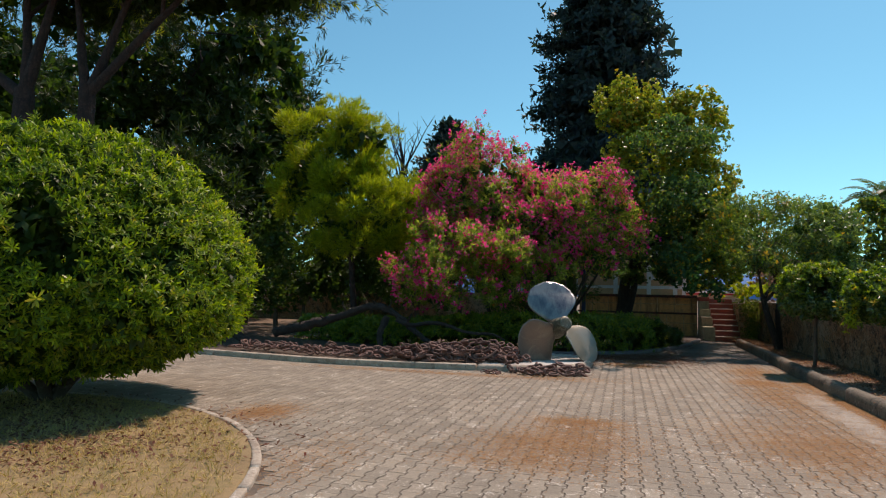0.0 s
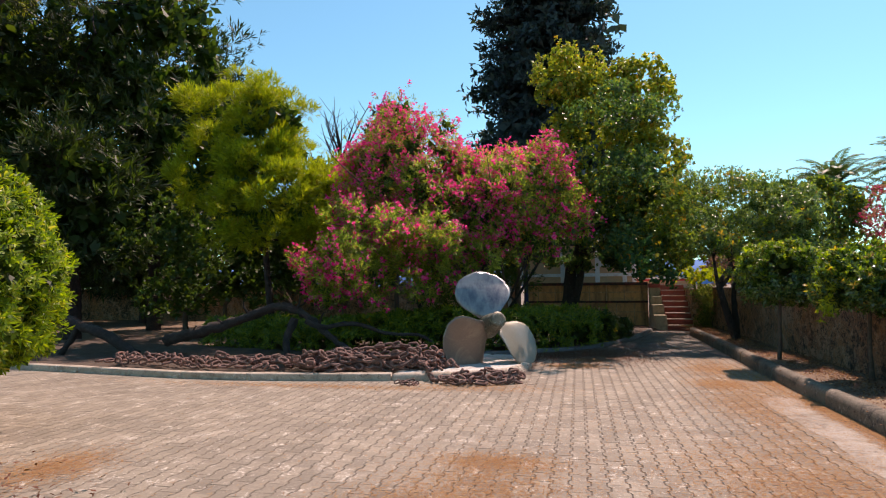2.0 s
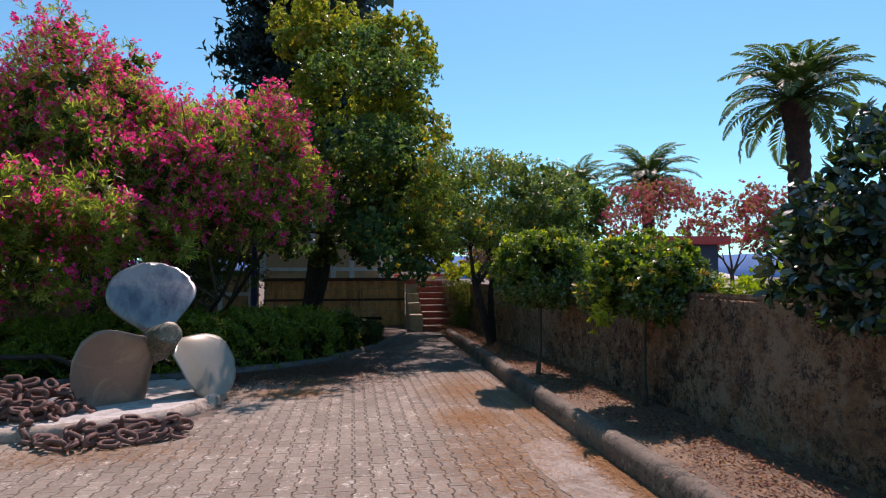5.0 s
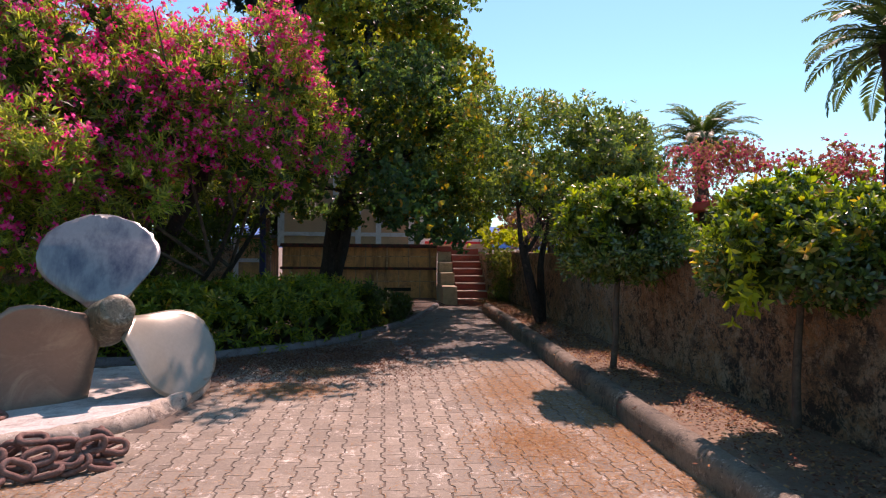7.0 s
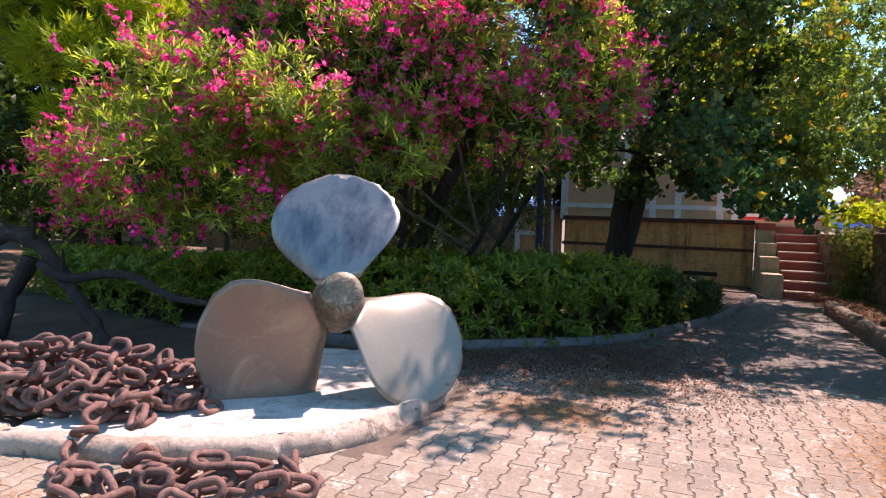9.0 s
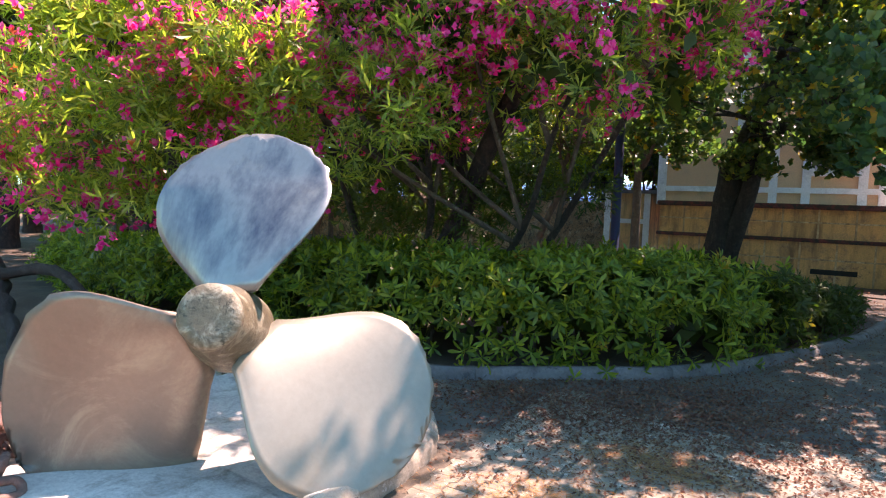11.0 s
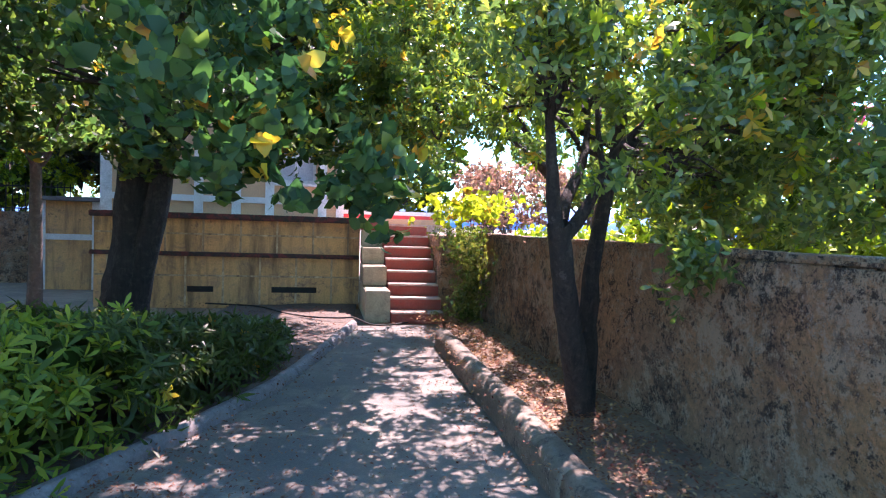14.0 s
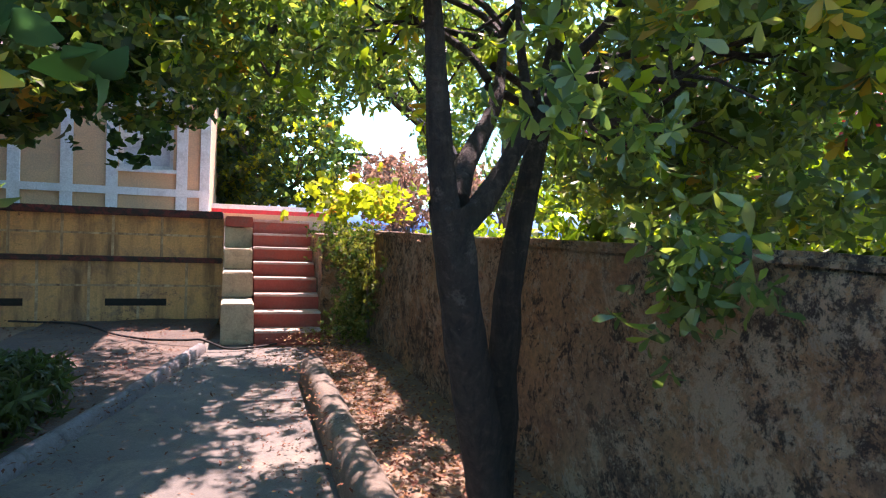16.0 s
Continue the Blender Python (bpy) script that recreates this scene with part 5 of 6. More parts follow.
for k, (x, y, zc, rx, rz) in enumerate([(3.9, 31.5, 3.0, 1.9, 2.0), (10.6, 33.0, 4.0, 2.6, 2.4), (-3.0, 36.0, 5.0, 3.5, 3.5), (-6.8, 34.2, 4.2, 2.8, 3.0), (-11.0, 34.5, 4.2, 2.8, 3.0)]):
    rng = np.random.default_rng(140 + k)
    c1, r1 = lumps((x, y, zc), (rx, rx, rz), 40, (0.45, 0.75), rng, 0.5, -0.9)
    broad_tree("garden_tree", (x, y, 0), (x, y, max(0.9, zc - rz)), c1, r1, 2300, 5, (0.18, 0.13), [L_DECID, L_PINE, L_YELLOW], [(1, 0.5, 0.15, 0.09), (2, 0.03, 0.15, 0.09)], "sunlit broadleaf tree behind the terrace", 150 + k, 0.12, limbs_to=16)


def climber():
    rng = np.random.default_rng(161)
    thing = base("climbing_plant", (4.3, 23.6, 0.1), "light green climbing plant on the wall beside steps", "climber")
    n = 1400
    z = rng.uniform(0.12, 1.5, n)
    bulge = 0.14 + 0.07 * np.sin(z * 5.0 + 0.6) + 0.06 * z
    y = 23.15 + rng.normal(size=n) * (0.22 + 0.12 * z)
    p = np.stack([4.40 - np.abs(rng.normal(size=n)) * bulge, y, z], 1)
    a = unit(np.stack([-np.ones(n), rng.normal(size=n) * 0.8 - 0.3, rng.normal(size=n) * 0.5 + 0.5], 1))
    dark = rng.random(n) < 0.3
    pieces = [(*sprays(p[~dark], a[~dark], 6, 0.055, 0.02, (25, 85), rng), 0), (*sprays(p[dark], a[dark], 6, 0.055, 0.022, (25, 85), rng), 3)]
    q = np.array([4.5, 24.1, 1.82]) + rng.normal(size=(170, 3)) * (0.34, 0.4, 0.13)
    pieces.append((*sprays(q, unit(rng.normal(size=q.shape) + (0, 0, -0.2)), 5, 0.11, 0.08, (30, 85), rng), 1))
    k = rng.random(170) < 0.2
    pieces.append((*sprays(q[k], unit(rng.normal(size=q[k].shape)), 4, 0.11, 0.08, (30, 85), rng), 2))
    leaves("foliage", pieces, [L_DUSTGREEN, L_PINE, L_YELLOW, L_GLOSS], thing)
    limbs = [(local(bent((4.38, 22.8 + 0.12 * j, 0.05), (4.34, 22.7 + 0.17 * j, 1.35), 7, rng, 0.03), thing), 0.016, 0.005) for j in range(4)]
    wood("stemwork", limbs, M_BARK, thing, rng, seg=6)


climber()


def hedge(line, label, seed, half, height):
    rng = np.random.default_rng(seed)
    thing = base("hedge", (line[0][0], line[0][1], 0.05), label, "hedge")
    pts = np.array(line)
    d = np.r_[0, np.cumsum(np.linalg.norm(np.diff(pts, axis=0), axis=1))]
    n = int(d[-1] * 500)
    s = rng.uniform(0, d[-1], n)
    x, y = np.interp(s, d, pts[:, 0]), np.interp(s, d, pts[:, 1])
    tx, ty = np.interp(s, d, np.gradient(pts[:, 0])), np.interp(s, d, np.gradient(pts[:, 1]))
    t = unit(np.stack([tx, ty, 0 * tx], 1))
    side = np.cross(t, [0, 0, 1.0])
    ang = rng.uniform(-0.42, np.pi + 0.3, n)
    # a rounded box in section
    cx, cz = np.cos(ang), np.sin(ang)
    m = np.maximum(np.abs(cx), np.abs(cz)) ** 0.75
    lump = np.array([noise.noise(Vector((a * 2.1, b * 2.1, q * 1.6))) for a, b, q in zip(x, y, cz + cx)])
    k = (0.90 + 0.26 * lump + rng.normal(size=n) * 0.10) / m
    fade = np.clip(np.minimum(s, d[-1] - s) / 0.5, 0.35, 1) ** 0.5
    half = half * np.interp(s, [0, 1.2, 2.2, 3.8], [0.5, 0.55, 0.7, 1.0])
    tall = height * np.interp(s, [0, 1.0, 2.0, 3.2, 4.0, 8.0, 10.0], [0.42, 0.52, 0.68, 0.9, 1.0, 0.95, 0.75])
    p = np.stack([x, y, tall * 0.5], 1) + side * (cx * k * half * fade)[:, None]
    p[:, 2] += cz * k * tall * 0.5 * fade
    low = cz < 0
    p[low, 2] = rng.uniform(0.03, height * 0.5, low.sum())
    a = unit(side * cx[:, None] + np.array([0, 0, 1]) * cz[:, None] * 0.9 + rng.normal(size=(n, 3)) * 0.35 + [0, 0, 0.25])
    # the tail's leaves are longer, and coloured darker to stand for shade
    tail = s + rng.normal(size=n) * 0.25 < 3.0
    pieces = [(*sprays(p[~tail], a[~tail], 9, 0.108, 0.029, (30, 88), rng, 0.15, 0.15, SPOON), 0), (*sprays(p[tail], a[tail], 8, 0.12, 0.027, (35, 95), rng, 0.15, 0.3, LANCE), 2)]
    k = rng.random(n) < 0.012
    pieces.append((*sprays(p[k] + a[k] * 0.03, a[k], 6, 0.09, 0.04, (30, 80), rng), 1))
    # inner leaves in a dark tone that paints the hedge's inside shade
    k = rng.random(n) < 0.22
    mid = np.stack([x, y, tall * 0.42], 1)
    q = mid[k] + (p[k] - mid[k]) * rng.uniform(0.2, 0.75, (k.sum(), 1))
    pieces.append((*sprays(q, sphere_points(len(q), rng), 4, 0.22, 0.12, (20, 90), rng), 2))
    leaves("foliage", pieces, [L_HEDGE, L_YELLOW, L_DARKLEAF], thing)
    limbs = []
    for q in np.arange(0.3, d[-1], 0.35):
        f = np.array([np.interp(q, d, pts[:, 0]), np.interp(q, d, pts[:, 1]), 0])
        limbs.append((local(bent(f, f + (rng.normal() * 0.15, rng.normal() * 0.15, np.interp(q, d, np.interp(d, [0, 1.5, 3.5], [0.3, 0.4, 0.78])) * height), 5, rng, 0.04), thing), 0.02, 0.006))
    tagged(wood("stemwork", limbs, M_BARK, thing, rng, seg=6), "thin inner hedge stems", "", "", "stuff")
    return thing


hedge([(1.45, 21.5), (1.28, 20.7), (0.92, 19.7), (0.5, 18.95), (0.15, 18.4), (-0.1, 17.95), (-0.65, 17.35), (-1.6, 16.8), (-2.8, 16.4), (-4.5, 16.3), (-7.0, 16.8), (-9.5, 17.8)], "long clipped evergreen hedge along the curved kerb", 51, 0.9, 0.98)


def conifer(name, foot, height, reach, label, seed, mat, levels=60, per=17, z_low=3.0):
    rng = np.random.default_rng(seed)
    thing = base(name, foot, label, "tree")
    f = np.array(foot, float)
    limbs = [(local(bent(f - (0, 0, 0.1), f + (0, 0, height), 12, rng, 0.05), thing), 0.32, 0.03)]
    ps, ax = [], []
    for k in range(levels):
        u = k / levels
        z = z_low + (height - z_low) * u
        ln = reach * (1 - u) ** 0.7 * (0.82 + 0.3 * (k % 2)) * rng.uniform(0.9, 1.08)
        for _ in range(per if u < 0.9 else per // 2):
            w = rng.uniform(0, 6.283)
            L = ln * rng.uniform(0.7, 1.08)
            out = np.array([math.cos(w), math.sin(w), 0.12 + rng.normal() * 0.06])
            a, b = f + (0, 0, z + rng.normal() * 0.12), f + (0, 0, z) + out * L
            if rng.random() < 0.2:
                limbs.append((local(bent(a, b, 4, rng, 0.05), thing), 0.05 * (1 - u) + 0.012, 0.008))
            n = int(12 + 34 * L / reach)
            t = rng.uniform(0.2, 1.0, n)[:, None]
            q = a + (b - a) * t + rng.normal(size=(n, 3)) * np.array([0.2, 0.2, 0.09]) - np.array([0, 0, 0.5]) * t**2.5
            ps.append(q), ax.append(np.tile(out + [0, 0, -0.35], (n, 1)) + rng.normal(size=(n, 3)) * 0.4)
    p, a = np.concatenate(ps), np.concatenate(ax)
    fill = f + np.stack([rng.normal(size=900) * 0.33, rng.normal(size=900) * 0.33, np.zeros(900)], 1) * reach * (1 - np.linspace(0, 1, 900)[:, None]) ** 0.7 + np.array([0, 0, 1.0]) * (z_low + (height - z_low) * np.linspace(0, 1, 900)[:, None])
    core = 0.14 + 1.0 * (1 - np.linspace(0, 1, 900)[:, None]) ** 0.7
    leaves("crown", [(*sprays(p, a, 3, 0.40, 0.16, (15, 80), rng, 0.1, 0.25), 0), (*sprays(fill, sphere_points(900, rng), 4, core, core * 0.55, (20, 90), rng), 0)], [mat], thing)
    wood("trunk", limbs, M_PINEBARK, thing, rng, seg=7)
    return thing


conifer("cedar_tree", (-0.8, 34.5, 0), 27.0, 5.4, "tall dark blue-green conifer behind the house", 61, L_CONIFER, 38, 25)
conifer("cedar_tree", (-11.4, 40.0, 0), 13.6, 5.2, "slim dark conifer rising behind the oleander", 62, L_CONIFER, 18, 16)


def needle_tree(name, foot, fork, centre, radii, label, seed, mats, n_lumps, lump, clusters, needle=(0.16, 0.014), radius=0.12, per=11, inner=0.55, low=-0.6, share=0.15, mains=None, shoots=0.3, core_leaves=None):
    rng = np.random.default_rng(seed)
    c, r = lumps(centre, radii, n_lumps, lump, rng, inner, low)
    return broad_tree(name, foot, fork, c, r, clusters, per, needle, mats, [(1, share, needle[0], needle[1])], label, seed + 1, radius, M_PINEBARK, None, 0.6, 0.35, (10, 65), 20, 0.0, mains=mains, shoots=shoots, core_leaves=core_leaves)


rng = np.random.default_rng(63)
tiers = [lumps(*args, rng, 0.35, -0.8) for args in (((-7.8, 17.9, 4.2), (2.4, 1.9, 1.5), 60, (0.26, 0.5)), ((-9.3, 18.1, 6.5), (1.9, 1.6, 1.7), 44, (0.26, 0.5)), ((-10.1, 18.2, 4.6), (1.5, 1.5, 1.5), 30, (0.26, 0.5)), ((-8.7, 18.1, 5.5), (1.9, 1.4, 1.0), 44, (0.26, 0.46)), ((-8.1, 18.0, 3.0), (2.3, 1.6, 0.8), 30, (0.26, 0.45)), ((-8.0, 18.0, 6.6), (1.3, 1.0, 0.6), 16, (0.22, 0.36)))]
broad_tree("young_pine", (-8.3, 18.6, 0), (-8.4, 18.3, 2.6), np.concatenate([k[0] for k in tiers]), np.concatenate([k[1] for k in tiers]), 14000, 9, (0.2, 0.022), [L_PINE, L_YELLOW], [(1, 0.008, 0.2, 0.022)], "bright yellow-green young pine with soft needles", 64, 0.11, M_PINEBARK, None, 0.6, 0.55, (8, 55), 26, 0.0, shoots=0.24, core_leaves=(300, 0.34, 0.18))
for k, (x, y, cx, h, rr, ms) in enumerate([(-17.2, 14.0, -17.5, 11.5, 0.36, [(-21.0, 14.0, 9.6), (-16.6, 14.4, 11.6), (-18.2, 14.5, 11.8)]), (-15.0, 14.2, -11.0, 10.9, 0.30, [(-16.1, 14.2, 11.2), (-13.4, 14.4, 11.2), (-11.0, 14.6, 11.0)])]):
    needle_tree("stone_pine", (x, y, 0), (x - 0.2, y, 7.2), (cx, y + 0.5, h), (5.2, 4.0, 2.4), "tall umbrella pine with a thick reddish trunk", 65 + 2 * k, [L_DARKPINE, L_PINE], 70, (0.8, 1.4), 3600, (0.28, 0.03), rr, 10, 0.5, -0.5, 0.25, ms, core_leaves=(1500, 0.55, 0.25))
for k, (x, y, zc, rx, rz) in enumerate([(-15.6, 23.0, 8.5, 3.9, 8.0), (-20.5, 22.0, 8.5, 4.0, 8.0), (-25.0, 18.0, 7.5, 4.5, 7.0), (-11.0, 30.0, 4.2, 3.8, 4.0), (-29.0, 26.0, 8.0, 6.0, 8.0), (-19.5, 30.0, 9.0, 4.5, 8.0), (-15.5, 19.0, 4.5, 2.8, 3.6), (-30.0, 13.0, 6.5, 5.0, 6.0), (-19.5, 27.5, 2.7, 3.6, 2.7), (-25.5, 29.0, 3.0, 4.0, 3.0)]):
    needle_tree("dark_pine", (x, y, 0), (x, y, zc - rz * 0.6), (x, y, zc), (rx, rx, rz), "dense dark green pine in deep shade", 71 + 2 * k, [L_DARKPINE, L_DARKLEAF], 80, (0.9, 1.5), 1450, (0.40, 0.065), 0.26, 7, 0.4, -0.9, 0.2, None, 0.3, (1300, 0.6, 0.28))


def bare_tree():
    rng = np.random.default_rng(79)
    thing = base("bare_tree", (-14.2, 38.0, 0), "leafless dead tree rising behind the pines", "tree")
    f = np.array([-14.2, 38.0, 0.0])
    limbs = [(local(bent(f, f + (0.2, 0, 9.5), 9, rng, 0.08), thing), 0.2, 0.10)]
    for k in range(9):
        a = f + (0.2, 0, 8.0 + 0.25 * k)
        b = a + (rng.normal() * 1.0, rng.normal() * 0.8, rng.uniform(2.2, 4.0))
        limbs.append((local(bent(a, b, 6, rng, 0.1), thing), 0.08, 0.015))
        for _ in range(5):
            c = a + (b - a) * rng.uniform(0.3, 0.9)
            limbs.append((local(bent(c, c + (rng.normal() * 0.5, rng.normal() * 0.4, rng.uniform(0.5, 1.4)), 4, rng, 0.05), thing), 0.025, 0.008))
    wood("trunk", limbs, M_DARKBARK, thing, rng, seg=5)


bare_tree()
for k, (x, y, zc, rx, rz) in enumerate([(-6.5, 25.0, 4.4, 2.2, 1.8), (-9.0, 21.5, 2.6, 2.5, 2.2), (-3.4, 32.5, 3.6, 2.0, 2.2), (-12.0, 19.8, 2.6, 2.4, 2.2), (-18.0, 17.0, 2.6, 2.6, 2.4), (-6.8, 20.3, 3.0, 2.2, 2.4), (-13.5, 24.5, 3.5, 2.6, 3.0), (-11.8, 26.5, 3.0, 2.6, 2.4), (-1.7, 23.6, 3.8, 1.6, 1.6)]):
    rng = np.random.default_rng(81 + k)
    c1, r1 = lumps((x, y, zc), (rx, rx, rz), 34, (0.45, 0.8), rng, 0.5, -0.9)
    broad_tree("understorey_tree", (x, y, 0), (x, y, max(0.9, zc - rz)), c1, r1, 1500, 5, (0.19, 0.11), [L_DARKLEAF, L_DECID], [(1, 0.3, 0.15, 0.08)], "shady broadleaf understorey tree in the garden", 91 + k, 0.09, limbs_to=14)

rng = np.random.default_rng(211)
c1, r1 = lumps((-1.75, 20.4, 2.75), (0.9, 0.7, 0.6), 22, (0.2, 0.34), rng, 0.4, -0.9)
broad_tree("leaning_sapling", (-2.85, 20.6, 0.05), (-2.0, 20.4, 1.9), c1, r1, 900, 5, (0.07, 0.03), [L_DARKLEAF, L_OLIVE], [(1, 0.4, 0.06, 0.024)], "thin leaning young tree with sparse grey-green leaves", 212, 0.055, limbs_to=12, gaps=0.35)


def palm(foot, height, reach, label, seed, fronds=46, radius=0.34):
    rng = np.random.default_rng(seed)
    thing = base("palm_tree", foot, label, "palm", "date palms beyond the wall")
    f = np.array(foot, float)
    top = f + (0, 0, height)
    n = int(height / 0.16)
    zs = np.linspace(0, height, n)
    rad = radius * (1 + 0.10 * (np.arange(n) % 2)) * np.interp(zs / height, [0, 0.1, 0.85, 1], [1.25, 1, 1.0, 1.5])
    v, q = tube(np.stack([0 * zs, 0 * zs, zs], 1), rad, 14, 0.05, rng)
    link_mesh("trunk", mesh_arrays("trunk", v, q, 1, None, True), M_PINEBARK, thing)
    for k in range(fronds):
        w = k * 2.39996 + rng.normal() * 0.1
        lift = np.interp(k / fronds, [0, 0.25, 0.6, 1], [1.4, 1.05, 0.55, -0.35]) + rng.normal() * 0.08
        L = reach * rng.uniform(0.85, 1.1)
        t = np.linspace(0, 1, 12)
        d = np.array([math.cos(w), math.sin(w), 0])
        elev = lift - 1.5 * t**1.5
        stepv = np.stack([np.cos(elev) * d[0], np.cos(elev) * d[1], np.sin(elev)], 1) * L / 11
        rib = np.cumsum(np.vstack([[0, 0, height], stepv[:-1]]), 0)
        m = 34
        tt = np.repeat(np.linspace(0.12, 1, m), 2)
        sgn = np.tile([1, -1], m)
        at = np.stack([np.interp(tt, t, rib[:, i]) for i in range(3)], 1)
        tan = unit(np.stack([np.interp(tt, t, stepv[:, i]) for i in range(3)], 1))
        side = unit(np.cross(tan, [0, 0, 1.0])) * sgn[:, None]
        upv = np.cross(side * sgn[:, None], tan)
        al = unit(tan * 0.75 + side + upv * 0.25 + rng.normal(size=side.shape) * 0.08)
        ln = reach * 0.2 * np.sin(np.clip(tt, 0, 1) * 2.6 + 0.35)
        v, q = leaf_quads(at, al, upv, ln, 0.085, 0.1, 0.3)
        rv, rq = tube(rib, np.linspace(0.035, 0.008, 12), 5)
        vv, qq, ix = stack((v, q, 0), (rv, rq, 0))
        link_mesh("frond", mesh_arrays("frond", vv, qq, 1, ix), L_PALM, thing)
    return thing


palm((15.5, 23.5, 0), 7.3, 2.75, "tall date palm with arching fronds beyond the wall", 101, 46, 0.33)
palm((16.2, 45.3, 0), 7.4, 3.1, "distant date palm with feathery fronds", 102, 44)
palm((10.3, 45.0, 0), 3.4, 2.0, "low distant palm beyond the terrace", 104, 36)
palm((18.6, 40.0, 0), 7.2, 3.2, "distant date palm behind a flowering tree", 103, 50)

for k, (x, y, zc, rx, rz) in enumerate([(13.5, 30.0, 4.3, 2.3, 1.7), (15.0, 26.5, 3.6, 1.9, 1.6), (17.5, 26.0, 3.8, 2.2, 1.5), (7.0, 30.0, 2.3, 1.6, 1.1)]):
    rng = np.random.default_rng(111 + k)
    c1, r1 = lumps((x, y, zc), (rx, rx, rz), 40, (0.35, 0.6), rng, 0.5, -0.7)
    broad_tree("crape_myrtle", (x, y, 0), (x, y, zc - rz - 0.3), c1, r1, 1800, 6, (0.115, 0.07), [L_REDFLOWER if k < 3 else L_DUSTY, L_FLOWER, L_OLIVE], [(1, 0.3 if k < 3 else 0.0, 0.075, 0.06), (2, 0.35 if k < 3 else 0.05, 0.1, 0.05)], "small tree with faded red blossom beyond the wall", 121 + k, 0.09, limbs_to=20, gaps=0.36, shoots=0.4)

pole = base("lamp_post", (-1.15, 20.1, 0.05), "slender dark blue painted lamp post in the hedge", "lamp post")
v, q = tube([(0, 0, -0.1), (0, 0, 0.4), (0, 0, 0.42), (0, 0, 4.2)], [0.09, 0.09, 0.065, 0.055], 14)
link_mesh("shaft", mesh_arrays("shaft", v, q, 1, None, True), M_BLUE, pole)

# fallen trunk behind the chains
log = base("fallen_trunk", (-5.8, 14.3, 0.05), "dark fallen tree trunk with bent limbs behind chains", "log")
rng = np.random.default_rng(171)
P = np.array([(-8.7, 14.4, 0.4), (-7.9, 14.35, 0.58), (-7.0, 14.3, 0.78), (-5.9, 14.25, 1.18), (-5.4, 14.25, 1.05), (-4.7, 14.1, 0.55), (-4.0, 13.9, 0.12)])
t = np.linspace(0, len(P) - 1, 44)
P = np.stack([np.interp(t, np.arange(len(P)), P[:, i]) for i in range(3)], 1)
P[2:-2] = (P[:-4] + P[1:-3] + P[2:-2] + P[3:-1] + P[4:]) / 5 + rng.normal(size=(40, 3)) * 0.012
stubs = [(local(bent(P[k], P[k] + (rng.normal() * 0.15, -0.15, rng.uniform(0.12, 0.4)), 4, rng, 0.03), log), 0.035, 0.012) for k in (6, 13, 17, 23, 27, 33)]
wood("trunk", [(local(P, log), 0.13, 0.05), (local(bent((-5.5, 14.2, 0.9), (-5.6, 13.9, 0.05), 7, rng, 0.05), log), 0.09, 0.06), (local(bent((-5.2, 14.1, 0.85), (-2.6, 14.4, 0.42), 9, rng, 0.09), log), 0.06, 0.025)] + stubs, M_LOG, log, rng, seg=10, rough=0.22)

second_log = base("fallen_trunk", (-10.4, 14.3, 0.05), "dark leaning fallen trunk on shaded soil", "log")
wood("trunk", [(local(bent((-12.2, 14.4, 1.2), (-9.3, 14.25, 0.08), 12, rng, 0.05), second_log), 0.15, 0.09), (local(bent((-10.9, 14.35, 0.75), (-11.3, 14.2, 0.05), 6, rng, 0.04), second_log), 0.08, 0.06)], M_LOG, second_log, rng, seg=10, rough=0.2)

hose = base("garden_hose", (2.0, 23.7, 0.02), "black rubber garden hose lying across the path", "hose")
rng = np.random.default_rng(172)
hp = np.array([(0.2, 25.3, 0.09), (1.09, 25.1, 0.08), (1.6, 24.2, 0.08), (2.0, 23.75, 0.09), (2.45, 23.55, 0.11), (2.6, 23.45, 0.14), (2.87, 23.35, 0.03), (3.2, 23.45, 0.03), (3.66, 23.85, 0.03)])
t = np.linspace(0, len(hp) - 1, 50)
hs = np.stack([np.interp(t, np.arange(len(hp)), hp[:, i]) for i in range(3)], 1)
for _ in range(3):
    hs[1:-1] = (hs[:-2] + 2 * hs[1:-1] + hs[2:]) / 4
v, q = tube(hs - np.array(hose.location), np.full(50, 0.013), 8)
link_mesh("hose_line", mesh_arrays("hose_line", v, q, 1, None, True), M_DARK, hose)

# red kiosk, parasol and street lamp beyond the wall
kiosk = base("kiosk", (8.3, 19.1, 0), "red framed kiosk with dark panels beyond the wall", "kiosk")
part("body", box(-0.5, 0.9, -0.9, 0.9, -0.03, 2.3, 0.01), M_BLUE, kiosk, "dark blue panel")
part("roof", box(-0.75, 1.1, -1.1, 1.1, 2.3, 2.48, 0.02), M_RED, kiosk, "red roof edge")
for y in (-0.95, 0.87):
    part("corner_post", box(-0.58, -0.48, y, y + 0.1, -0.03, 2.3, 0.006), M_RED, kiosk, "red post")
part("board", box(-0.56, -0.5, -0.85, 0.87, 0.9, 1.25, 0.006), M_RED, kiosk, "red board")
shade = base("parasol", (15.4, 28.0, 0), "pale cloth beach parasol far beyond the wall", "parasol")
v, q = tube([(0, 0, -0.03), (0, 0, 1.72)], [0.025, 0.025], 8)
link_mesh("pole", mesh_arrays("pole", v, q, 1), M_PALE, shade)
v, q = tube([(0, 0, 1.45), (0, 0, 1.5), (0, 0, 1.66), (0, 0, 1.78)], [0.98, 0.95, 0.5, 0.03], 8)
link_mesh("canopy", mesh_arrays("canopy", v, q, 1), M_PALE, shade)
lamp = base("street_lamp", (6.0, 36.0, 0), "slim grey street lamp with a flat head", "street lamp")
v, q = tube([(0, 0, -0.03), (0, 0, 3.9)], [0.06, 0.045], 10)
